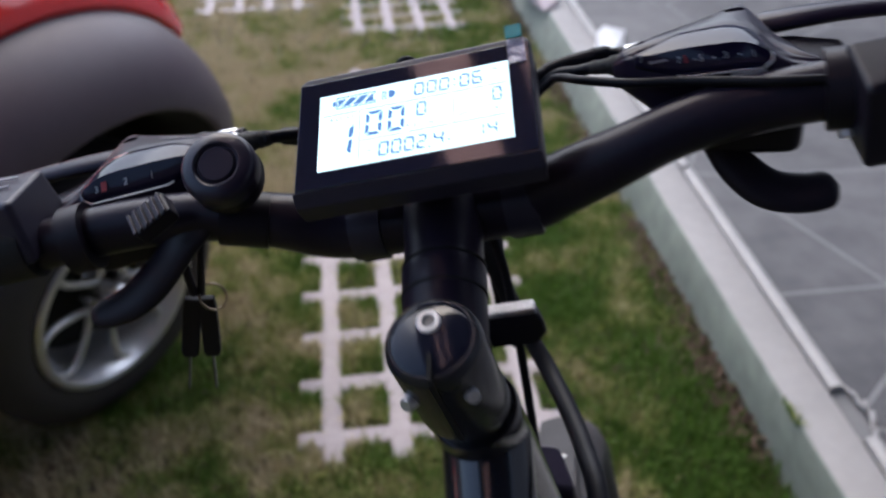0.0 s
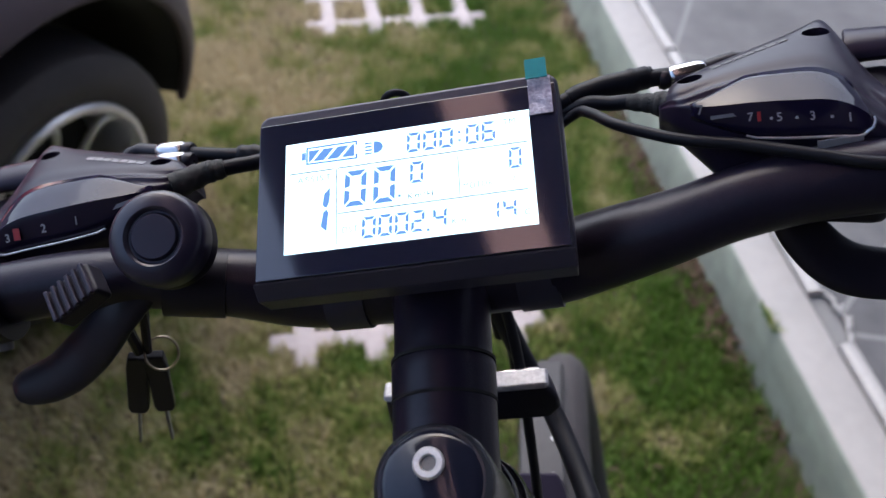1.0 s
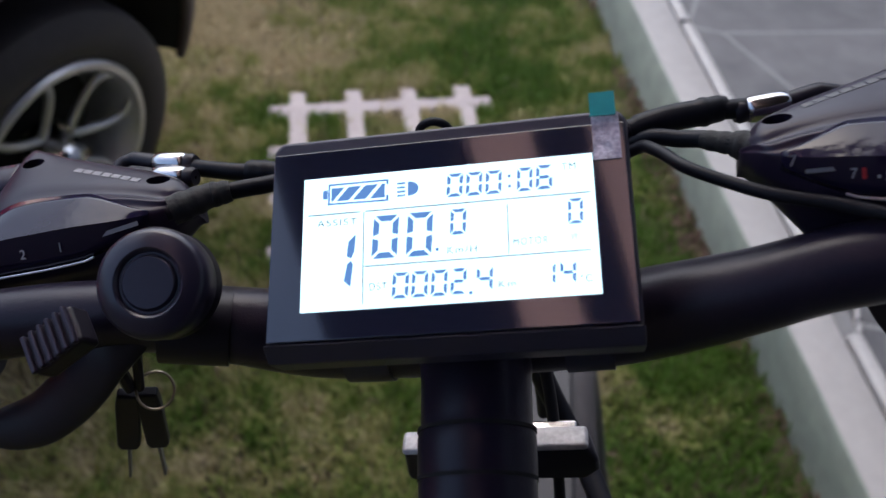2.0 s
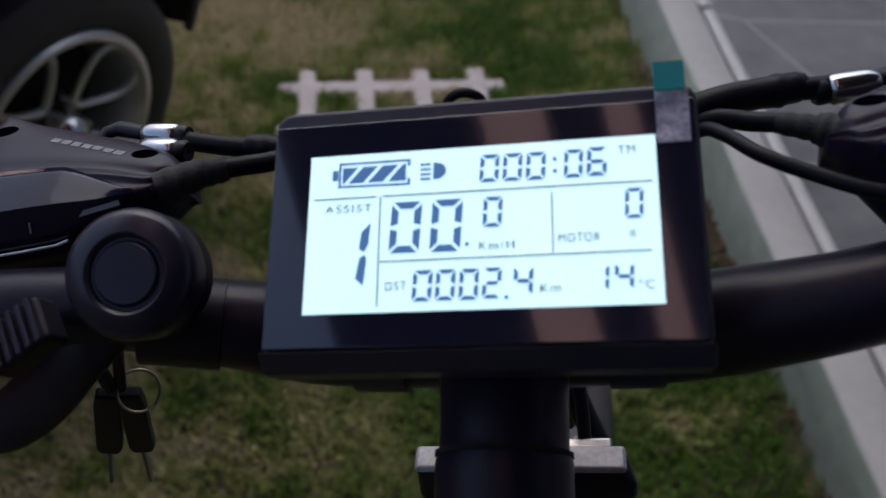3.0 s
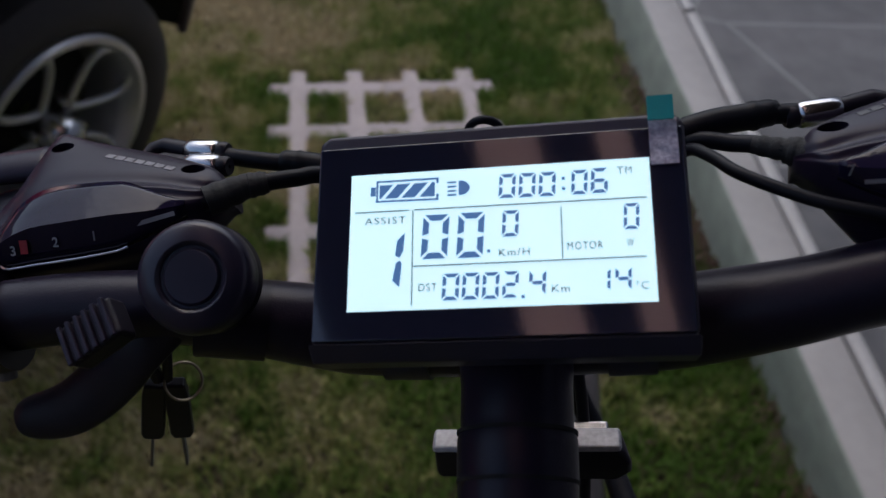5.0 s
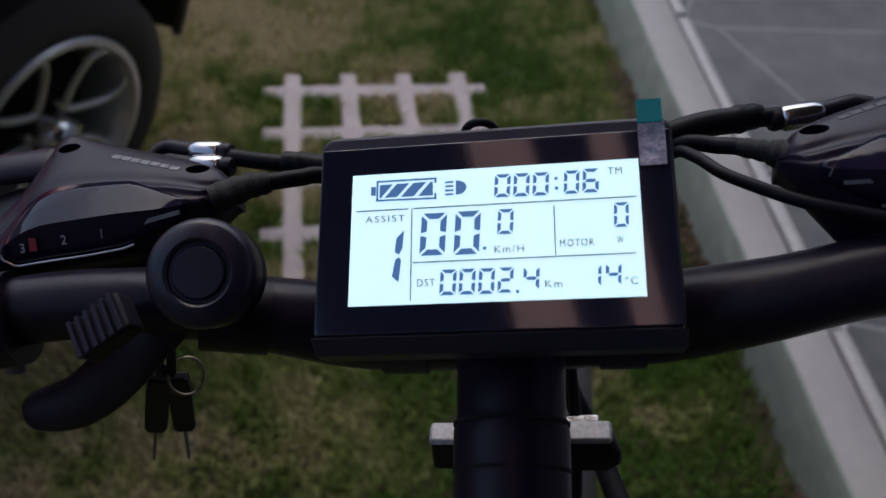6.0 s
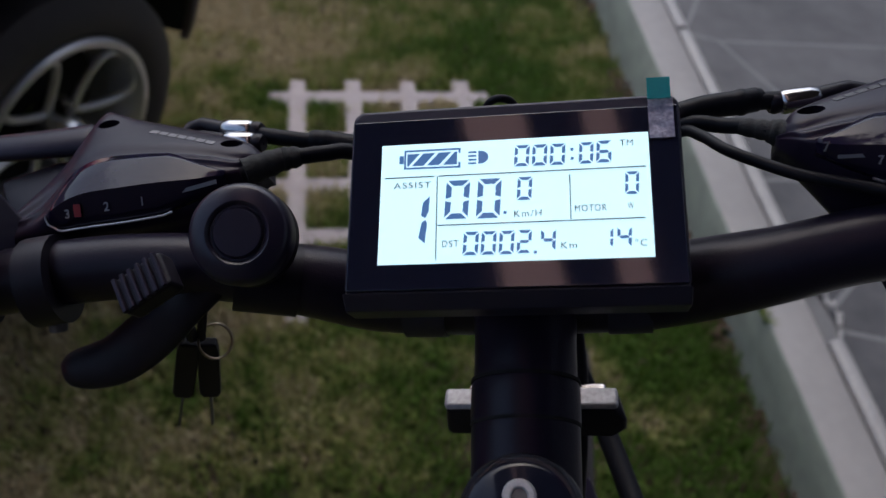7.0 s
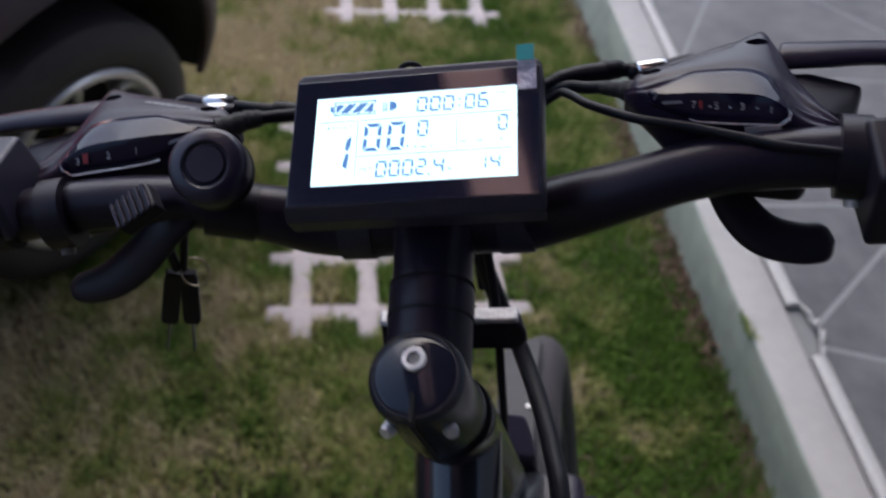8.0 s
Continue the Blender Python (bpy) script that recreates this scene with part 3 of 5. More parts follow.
# handlebar
bar_half = [(0, 0.008, -0.0500), (0.036, 0.008, -0.0490), (0.053, 0.0045, -0.0415), (0.077, 0.002, -0.0325), (0.100, 0.002, -0.0252), (0.125, 0.001, -0.0208), (0.160, -0.003, -0.0185), (0.20, -0.010, -0.0175), (0.30, -0.030, -0.016)]
bar_left = [(-0.30, -0.030, -0.021), (-0.20, -0.009, -0.0235), (-0.150, 0.001, -0.0245), (-0.120, 0.004, -0.0262), (-0.096, 0.0045, -0.0295), (-0.070, 0.0050, -0.0372), (-0.044, 0.008, -0.0480)]
BAR_LINE = spline(bar_left + bar_half, 8)


def bar_radius(t):
    """Thick in the clamp, tapering to the grips."""
    x = abs(BAR_LINE[round(t * (len(BAR_LINE) - 1))].x)
    k = min(1.0, max(0.0, (0.095 - x) / 0.05))
    return 0.0111 + 0.0023 * k * k * (3 - 2 * k)


handlebar = bpart("handlebar", tube(BAR_LINE, bar_radius, 28, 1), BAR, "satin black bent handlebar")
for sx in (1, -1):
    bpart("grip", tube([(sx * 0.178, -0.006, -0.020), (sx * 0.24, -0.018, -0.018), (sx * 0.305, -0.031, -0.016)], 0.0162, 20, 4), RUBBER, "black rubber grip")
    bpart("bar_clamp", tube([(sx * 0.0265, 0.008, -0.0496), (sx * 0.0405, 0.008, -0.0492)], 0.0142, 24, 1), PLASTIC, "black plastic clamp of the display")
    bpart("clamp_foot", box(sx * 0.0335 - 0.0070, sx * 0.0335 + 0.0070, 0.0020, 0.016, -0.0640, -0.0560), PLASTIC, bevel=0.0015)

# stem, steerer clamp and top cap
SD = Vector((0, 0.342, -0.94))
CAP = Vector((0, -0.065, -0.053))
STEM_LINE = spline([CAP + SD * 0.020, Vector((0, -0.036, -0.063)), Vector((0, -0.004, -0.050)), Vector((0, 0.010, -0.0455)), Vector((0, 0.024, -0.042))], 14)


def stem_radius(t):
    """A slim neck, a thicker collar and the part that runs into the clamp."""
    y = STEM_LINE[round(t * (len(STEM_LINE) - 1))].y
    return 0.0163 + 0.0010 * min(1.0, max(0.0, (y + 0.010) / 0.012)) if y > -0.0225 else 0.0172 if y > -0.0350 else 0.0169


bpart("stem_extension", tube(STEM_LINE, stem_radius, 36, 1), BAR, "satin black stem")
# slightly raised black bands paint the shade of the stem's grooves
for y, r in ((-0.0354, 0.01728), (-0.0228, 0.01732)):
    k = min(range(1, len(STEM_LINE) - 1), key=lambda q: abs(STEM_LINE[q].y - y))
    d = (STEM_LINE[k + 1] - STEM_LINE[k - 1]).normalized()
    p = STEM_LINE[k] + d * ((y - STEM_LINE[k].y) / d.y)
    bpart("stem_ring", tube([p - d * 0.00055, p + d * 0.00055], r, 36, 1), BLACK_VOID, "black band painting a groove's shade round the stem")
CC = CAP + Vector((0, -0.0048, -0.0012))
bpart("stem_clamp", revolve([(0.0005, 0.001), (0.0160, 0.001), (0.0176, -0.0006), (0.0182, -0.003), (0.0182, -0.044), (0.0176, -0.047), (0.0005, -0.048)], 40, m=axis(CC, -SD)), CLAMP, "glossy black steerer clamp")
bpart("top_cap", revolve([(0.0002 + 0.0013 * k, 0.0024 - (0.0013 * k) ** 2 / 0.086) for k in range(12)] + [(0.0156, -0.0008), (0.0158, -0.0016)], 56, m=axis(CC + SD * -0.0015, -SD)), CAP_GLOSS, "glossy black domed top cap")
bolt = bpart("cap_bolt", revolve([(0.0021, 0.0010), (0.0023, 0.0030), (0.0027, 0.0034), (0.0042, 0.0034), (0.0048, 0.0028), (0.0048, 0.0)], 24, m=axis(CAP + SD * -0.0020, -SD)), STEEL, "bright steel cap bolt")
sub("bolt_socket", revolve([(0.0001, 0.0025), (0.0024, 0.0025)], 6, m=axis(CAP + SD * -0.0020, -SD)), DULL, bolt)
for sx in (0.010, -0.012):
    bpart("clamp_bolt", revolve([(0.0001, 0.004), (0.0024, 0.004), (0.0030, 0.002), (0.0030, -0.004)], 20, m=axis(CC + SD * 0.022 + Vector((sx, -0.0150, 0)), (0.5 * (1 if sx > 0 else -1), -1, 0.2))), STEEL, "bright clamp bolt")
# no cut: raised black bars paint the shade inside the clamp's slot
slot = bpart("clamp_slot", box(-0.0010, 0.0010, -0.0189, -0.0170, -0.045, 0.0012, m=axis(CC, -SD)), BLACK_VOID)
sub("slot_top", box(-0.0008, 0.0008, -0.0182, -0.0065, -0.0008, 0.0033, m=axis(CC, -SD)), BLACK_VOID, slot)

# head tube, frame and fork
HT = CAP + SD * 0.052
bpart("spacer", revolve([(0.0165, 0.0), (0.0172, -0.001), (0.0172, -0.012), (0.0165, -0.013)], 32, m=axis(HT, -SD)), FRAME)
bpart("head_tube", revolve([(0.015, 0.0), (0.0190, 0.0), (0.0198, -0.004), (0.0192, -0.012), (0.0200, -0.040), (0.0205, -0.185), (0.0225, -0.192), (0.0225, -0.20), (0.01, -0.20)], 36, m=axis(HT + SD * 0.0135, -SD)), FRAME, "glossy black head tube")
FC = HT + SD * 0.225
bpart("down_tube", tube([HT + SD * 0.15, Vector((0, -0.18, -0.56)), Vector((0, -0.40, -0.80))], 0.030, 24, 6), FRAME, "thick glossy black down tube")
bpart("top_tube", tube([HT + SD * 0.04, Vector((0, -0.22, -0.26)), Vector((0, -0.50, -0.42))], 0.020, 20, 6), FRAME)
bpart("seat_tube", tube([(0, -0.40, -0.80), (0, -0.55, -0.36), (0, -0.60, -0.20)], 0.017, 20, 4), FRAME)
bpart("saddle", hull([(-0.07, -0.72, -0.15), (0.07, -0.72, -0.15), (0.08, -0.70, -0.18), (-0.08, -0.70, -0.18), (-0.02, -0.47, -0.16), (0.02, -0.47, -0.16), (0, -0.46, -0.18), (0.05, -0.60, -0.145), (-0.05, -0.60, -0.145)]), RUBBER, "black saddle", bevel=0.012, seg=3)
bpart("fork_crown", hull([FC + Vector(q) for q in ((-0.050, -0.018, 0.008), (0.050, -0.018, 0.008), (0.050, 0.026, 0.002), (-0.050, 0.026, 0.002), (-0.050, -0.015, -0.03), (0.050, -0.015, -0.03), (0.050, 0.03, -0.034), (-0.050, 0.03, -0.034))]), BAR, "black fork crown", bevel=0.008, seg=3)
HUB = Vector((-0.006, 0.19, -0.772))
for sx in (1, -1):
    top = FC + Vector((sx * 0.052, 0.004, -0.022))
    bpart("fork_leg", tube([top, top + SD * 0.25, HUB + Vector((sx * 0.055, 0, 0))], 0.0165, 20, 4), FRAME, "black suspension fork leg")
    bpart("fork_cap", revolve([(0.0001, 0.008), (0.010, 0.008), (0.015, 0.004), (0.0168, -0.004)], 28, m=axis(top, -SD)), POD, "glossy fork cap")
    bpart("stay", tube([(sx * 0.03, -0.42, -0.80), (sx * 0.065, -0.85, -0.772)], 0.010, 14, 1), FRAME)
    bpart("seat_stay", tube([(sx * 0.02, -0.54, -0.38), (sx * 0.065, -0.85, -0.772)], 0.009, 14, 1), FRAME)
bpart("kickstand", tube([(-0.05, -0.52, -0.80), (-0.10, -0.53, -0.93), (-0.158, -0.54, -1.103)], 0.008, 14, 1), FRAME)


def bike_wheel(at, name):
    m = axis(at, (1, 0, 0), (0, 1, 0))
    w = bpart(name, revolve([(0.262 + 0.033 * math.cos(radians(a)), 0.027 * math.sin(radians(a))) for a in range(0, 360, 24)], 72, closed=True, m=m), TYRE, "black bicycle tyre and spoked wheel")
    sub("rim", revolve([(0.218, -0.013), (0.236, -0.015), (0.240, 0.0), (0.236, 0.015), (0.218, 0.013)], 64, closed=True, m=m), FRAME, w)
    sub("hub", revolve([(0.006, -0.05), (0.03, -0.035), (0.02, -0.025), (0.02, 0.025), (0.03, 0.035), (0.006, 0.05)], 24, closed=True, m=m), STEEL, w)
    bm = bmesh.new()
    for k in range(32):
        a = radians(360 * k / 32)
        s = 0.03 if k % 2 else -0.03
        tube([m @ Vector((0.02 * math.cos(a + 0.5), 0.02 * math.sin(a + 0.5), s)), m @ Vector((0.221 * math.cos(a), 0.221 * math.sin(a), 0))], 0.001, 5, 1, bm)
    sub("spokes", bm, STEEL, w)


bike_wheel(HUB, "front_wheel")
bike_wheel(Vector((0, -0.85, -0.772)), "rear_wheel")
mud = bpart("front_mudguard", revolve([(0.302, -0.032), (0.309, -0.029), (0.312, -0.012), (0.309, 0.006), (0.302, 0.009), (0.300, 0.008), (0.307, 0.005), (0.3095, -0.012), (0.307, -0.028), (0.300, -0.031)], 30, 62, 140, closed=True, m=axis(HUB, (1, 0, 0), (0, 1, 0))), GUARD, "grey plastic front mudguard")
for a, x in ((78, -0.004), (84, 0.000), (91, -0.002)):
    sub("rivet", revolve([(0.0001, 0.0012), (0.002, 0.001), (0.0024, 0.0)], 10, m=axis(HUB + Vector((x, 0.3112 * math.cos(radians(a)), 0.3112 * math.sin(radians(a)))), (0, math.cos(radians(a)), math.sin(radians(a))))), STEEL, mud)

# headlamp bracket ahead of the stem
lamp = bpart("headlamp", hull([(-0.033, -0.005, -0.0985), (0.0295, -0.005, -0.0985), (0.0335, -0.007, -0.104), (0.0335, -0.007, -0.109), (0.029, -0.007, -0.114), (-0.034, -0.007, -0.112), (-0.033, 0.003, -0.0985), (0.030, 0.003, -0.0985), (0.029, 0.012, -0.116), (-0.033, 0.012, -0.116)]), POD_DARK, "black headlamp with a bright metal top plate", bevel=0.003, seg=3)
sub("top_plate", box(-0.0335, 0.0300, -0.0055, 0.0030, -0.0990, -0.0960), PLATE, lamp, "brushed metal plate", bevel=0.0015)
sub("lens", box(-0.026, 0.026, 0.0065, 0.0110, -0.113, -0.105), CHROME, lamp, bevel=0.001)
bpart("lamp_arm", tube([(0, 0.004, -0.112), (0, -0.022, -0.108)], 0.008, 14, 1), POD_DARK)

# display
TILT_D = Matrix.Rotation(radians(26.7), 4, "X")
display = bpart("display", prism([(-0.0490, -0.0266), (0.0483, -0.0266), (0.0483, 0.029), (0.046, 0.0315), (-0.0465, 0.0315), (-0.0490, 0.029)], -0.0150, 0.0005, m=TILT_D), PLASTIC, "black plastic cycle display with a bright backlit screen", bevel=0.0018)
sub("bezel_panel", prism([(-0.0480, -0.0262), (0.0474, -0.0262), (0.0474, 0.0268), (-0.0480, 0.0268)], 0.0007, 0.0016, m=TILT_D), PANEL, display, "glossy black front panel", bevel=0.0003)
sub("front_lip", hull([TILT_D @ Vector(q) for q in ((-0.0492, -0.0268, 0.0014), (0.0485, -0.0268, 0.0014), (-0.0492, -0.0310, -0.0035), (0.0485, -0.0310, -0.0035), (-0.0486, -0.0310, -0.0125), (0.0480, -0.0310, -0.0125), (-0.0486, -0.0268, -0.0145), (0.0480, -0.0268, -0.0145))]), PLASTIC, display, "bevelled lower edge of the case", bevel=0.0006)
sub("back_box", hull([TILT_D @ Vector(q) for q in ((-0.032, -0.024, -0.016), (0.032, -0.024, -0.016), (-0.032, 0.018, -0.016), (0.032, 0.018, -0.016), (-0.026, -0.020, -0.026), (0.026, -0.020, -0.026), (-0.026, 0.012, -0.026), (0.026, 0.012, -0.026))]), PLASTIC, display, bevel=0.002)
LW, LH = 0.0777, 0.0373
sub("screen", prism([(-LW / 2, -LH / 2), (LW / 2, -LH / 2), (LW / 2, LH / 2), (-LW / 2, LH / 2)], 0.0012, 0.00172, m=TILT_D), LCD, display, "bright bluish-white backlit screen", smooth=False)
# protective film: a clear strip over the corner, ending in a teal tab
sub("film_strip", box(0.0392, 0.0462, 0.0165, 0.0290, 0.0018, 0.0021, m=TILT_D), FILM, display, "crinkled clear film strip")
sub("film_tab", box(0.0390, 0.0455, 0.0280, 0.0345, 0.0021, 0.0026, m=TILT_D @ Matrix.Translation((0, 0, 0)) @ Matrix.Rotation(radians(3), 4, "X")), TEAL, display, "teal pull tab")


def lcd_xy(a, b):
    return ((a - 0.5) * LW, (0.5 - b) * LH)


ZI = (0.00185, 0.0020)


def bars(bm, polys):
    for q in polys:
        prism([lcd_xy(a, b) for a, b in q], *ZI, bm=bm, m=TILT_D)
    return bm


SEGS = {"0": "abcdef", "1": "bc", "2": "abged", "4": "fgbc", "6": "afgedc"}


def digit(ch, a0, b0, a1, b1, th=0.225, slant=0.05):
    """One seven-segment figure in the box (a0, b0)-(a1, b1) of the screen."""
    w, h = a1 - a0, b1 - b0
    tx, ty, g = th * w, th * w * LW / LH, 0.06

    def q(fx, fy):
        return (a0 + fx * w + slant * w * (1 - 2 * fy), b0 + fy * h)

    ex, ey = tx / w, ty / h
    shape = {
        "a": [(g, 0), (1 - g, 0), (1 - g - ex, ey), (g + ex, ey)],
        "d": [(g + ex, 1 - ey), (1 - g - ex, 1 - ey), (1 - g, 1), (g, 1)],
        "g": [(g + ex * 0.4, 0.5), (g + ex, 0.5 - ey / 2), (1 - g - ex, 0.5 - ey / 2), (1 - g - ex * 0.4, 0.5), (1 - g - ex, 0.5 + ey / 2), (g + ex, 0.5 + ey / 2)],
        "f": [(0, g * 0.8), (ex, ey + g * 0.8), (ex, 0.5 - ey / 2), (0, 0.5 - g * 0.5)],
        "b": [(1, g * 0.8), (1 - ex, ey + g * 0.8), (1 - ex, 0.5 - ey / 2), (1, 0.5 - g * 0.5)],
        "e": [(0, 0.5 + g * 0.5), (ex, 0.5 + ey / 2), (ex, 1 - ey - g * 0.8), (0, 1 - g * 0.8)],
        "c": [(1, 0.5 + g * 0.5), (1 - ex, 0.5 + ey / 2), (1 - ex, 1 - ey - g * 0.8), (1, 1 - g * 0.8)],
    }
    return [[q(x, y) for x, y in shape[s]] for s in SEGS[ch]]


def readout(name, figures, dots=(), **kw):
    for f in figures:
        for seg in digit(*f, **kw):
            sub(name, bars(bmesh.new(), [seg]), INK, display, "dark blue liquid-crystal segment", smooth=False)
    for a, b in dots:
        sub("lcd_dot", bars(bmesh.new(), [[(a, b), (a + 0.011, b), (a + 0.011, b + 0.023), (a, b + 0.023)]]), INK, display, smooth=False)


readout("clock_segment", [("0", 0.510, 0.060, 0.565, 0.236), ("0", 0.576, 0.062, 0.631, 0.238), ("0", 0.642, 0.064, 0.697, 0.240), ("0", 0.748, 0.064, 0.800, 0.240), ("6", 0.811, 0.058, 0.866, 0.238)], dots=[(0.717, 0.105), (0.717, 0.180)])
readout("speed_segment", [("0", 0.251, 0.330, 0.340, 0.648), ("0", 0.370, 0.328, 0.458, 0.652)], dots=[(0.468, 0.600)], th=0.24)
readout("decimal_segment", [("0", 0.519, 0.328, 0.573, 0.515)])
readout("motor_segment", [("0", 0.909, 0.324, 0.958, 0.505)])
readout("distance_segment", [("0", 0.320, 0.758, 0.376, 0.944), ("0", 0.386, 0.758, 0.441, 0.944), ("0", 0.452, 0.760, 0.506, 0.945), ("2", 0.517, 0.759, 0.569, 0.941), ("4", 0.602, 0.757, 0.656, 0.933)], dots=[(0.577, 0.925)])
readout("temperature_segment", [("1", 0.812, 0.764, 0.858, 0.923), ("4", 0.872, 0.760, 0.923, 0.921)])
for seg in ([(0.166, 0.505), (0.192, 0.452), (0.188, 0.580), (0.176, 0.632), (0.160, 0.612)], [(0.163, 0.668), (0.176, 0.648), (0.184, 0.672), (0.176, 0.838), (0.152, 0.792)]):
    sub("assist_segment", bars(bmesh.new(), [seg]), INK, display, "dark blue liquid-crystal segment", smooth=False)
bm = bars(bmesh.new(), [[(0.090, 0.054), (0.306, 0.054), (0.306, 0.068), (0.090, 0.068)], [(0.088, 0.202), (0.304, 0.208), (0.304, 0.222), (0.088, 0.216)], [(0.089, 0.054), (0.096, 0.054), (0.096, 0.216), (0.089, 0.216)], [(0.298, 0.054), (0.306, 0.054), (0.306, 0.095), (0.298, 0.095)], [(0.298, 0.175), (0.306, 0.175), (0.306, 0.222), (0.298, 0.222)], [(0.070, 0.100), (0.087, 0.100), (0.087, 0.168), (0.070, 0.168)]])
bars(bm, [[(0.101, 0.088), (0.148, 0.088), (0.106, 0.190), (0.101, 0.190)], [(0.163, 0.087), (0.208, 0.086), (0.164, 0.190), (0.120, 0.190)], [(0.223, 0.086), (0.269, 0.085), (0.224, 0.191), (0.178, 0.190)], [(0.284, 0.085), (0.293, 0.085), (0.293, 0.192), (0.240, 0.191)]])
sub("battery_symbol", bm, INK, display, "full battery symbol", smooth=False)
bm = bars(bmesh.new(), [[(0.336, b), (0.366, b), (0.366, b + 0.014), (0.336, b + 0.014)] for b in (0.090, 0.122, 0.154, 0.184)])
prism([lcd_xy(0.374, 0.088), lcd_xy(0.374, 0.196)] + [lcd_xy(0.380 + 0.032 * math.cos(a), 0.142 + 0.054 * math.sin(a)) for a in np.linspace(1.5, -1.5, 12)], *ZI, bm=bm, m=TILT_D)
sub("lamp_symbol", bm, INK, display, "headlamp symbol", smooth=False)
LINES = [((0.018, 0.282), (0.206, 0.290)), ((0.224, 0.282), (0.985, 0.290)), ((0.224, 0.692), (0.973, 0.700))]
bm = bars(bmesh.new(), [[(a, b), (c, b), (c, d), (a, d)] for (a, b), (c, d) in LINES] + [[(0.217, 0.29), (0.2205, 0.29), (0.2205, 0.97), (0.217, 0.97)], [(0.710, 0.325), (0.7135, 0.325), (0.7135, 0.684), (0.710, 0.684)]])
sub("ruling", bm, INK_FAINT, display, "thin dividing lines", smooth=False)
for word, a, b, a1, hgt in (("ASSIST", 0.052, 0.377, 0.194, 0.043), ("TM", 0.896, 0.110, 0.943, 0.047), ("Km/H", 0.504, 0.650, 0.604, 0.045), ("MOTOR", 0.725, 0.628, 0.838, 0.047), ("W", 0.914, 0.622, 0.936, 0.047), ("DST", 0.239, 0.873, 0.300, 0.047), ("Km", 0.671, 0.915, 0.727, 0.045), ("\u00b0C", 0.932, 0.915, 0.972, 0.045)):
    x, y = lcd_xy(a, b)
    size = hgt * LH / 0.61
    bm = text_mesh(word, size, Matrix.Identity(4), 0.0, 1.2)
    wide = max(v.co.x for v in bm.verts) - min(v.co.x for v in bm.verts)
    bmesh.ops.transform(bm, matrix=TILT_D @ Matrix.Translation((x, y, 0.0019)) @ Matrix.Diagonal(((a1 - a) * LW / wide, 1, 1, 1)), verts=bm.verts)
    sub("legend", bm, INK_FAINT, display, "small grey legend", smooth=False)

# bell with its ribbed striker
BC = Vector((-0.0805, -0.0106, 0.0018))
bell_m = axis(BC, (0.14, -0.62, 0.77))
bell = bpart("bell", revolve([(0.0001, 0.0), (0.0070, 0.0), (0.0074, -0.0004), (0.0078, -0.0012), (0.0084, -0.0012), (0.0089, -0.0002), (0.0096, 0.0002), (0.0136, -0.0006), (0.0150, -0.0020), (0.0156, -0.0044), (0.0154, -0.0105), (0.0138, -0.0115)], 48, m=bell_m), BELL, "round black bicycle bell with a central disc")
sub("bell_base", revolve([(0.0142, -0.0105), (0.0155, -0.015), (0.0142, -0.0195), (0.0001, -0.0195)], 40, m=bell_m), POD_DARK, bell)
sub("bell_band", tube([(-0.0935, 0.001, -0.028), (-0.0745, 0.004, -0.0355)], 0.0124, 20, 1), POD_DARK, bell)
st = axis(Vector((-0.1125, -0.0150, -0.0145)), (-0.15, -0.45, 0.88), (0.86, 0.42, 0.28))
striker = bpart("bell_striker", box(-0.010, 0.008, -0.0064, 0.0064, -0.004, 0.004, m=st), POD_DARK, "ribbed black bell striker", bevel=0.0015)
for k in range(6):
    sub("rib", box(-0.0098 + 0.003 * k, -0.0083 + 0.003 * k, -0.0062, 0.0062, 0.0035, 0.0052, m=st), POD, striker, bevel=0.0004)


# brake levers with gear indicators
def carve(bm, cutters):
    """Takes each cutter out of a closed mesh."""
    def temp(b):
        me = bpy.data.meshes.new("solid")
        bmesh.ops.recalc_face_normals(b, faces=b.faces)
        b.to_mesh(me)
        b.free()
        return new("solid", me)

    body = temp(bm)
    tools = [temp(c) for c in cutters]
    for tool in tools:
        cut = body.modifiers.new("cut", "BOOLEAN")
        cut.operation, cut.object, cut.solver = "DIFFERENCE", tool, "EXACT"
    me = bpy.data.meshes.new_from_object(body.evaluated_get(bpy.context.evaluated_depsgraph_get()))
    for o in (body, *tools):
        bpy.data.objects.remove(o)
    out = bmesh.new()
    out.from_mesh(me)
    return out


# cross-sections along the bar: x, lower edge of the window, its upper edge and height, far edge and height
POD_SECTIONS = [(0.0785, 0.0290, 0.0310, -0.0075, 0.0355, -0.0085), (0.0815, 0.0235, 0.0275, -0.0040, 0.0385, -0.0060), (0.0850, 0.0200, 0.0240, -0.0020, 0.0412, -0.0040),
                (0.0940, 0.0135, 0.0245, -0.0005, 0.0462, -0.0040), (0.1040, 0.0100, 0.0245, 0.0005, 0.0503, -0.0038), (0.1140, 0.0075, 0.0238, 0.0006, 0.0542, -0.0036),
                (0.1240, 0.0058, 0.0220, 0.0003, 0.0582, -0.0034), (0.1300, 0.0045, 0.0175, -0.0010, 0.0610, -0.0032), (0.1350, 0.0035, 0.0115, -0.0040, 0.0625, -0.0034),
                (0.1385, 0.0020, 0.0090, -0.0066, 0.0560, -0.0060), (0.1425, 0.0004, 0.0072, -0.0085, 0.0400, -0.0092), (0.1480, -0.0020, 0.0050, -0.0095, 0.0250, -0.0110), (0.1540, -0.0020, 0.0040, -0.0110, 0.0120, -0.0130)]


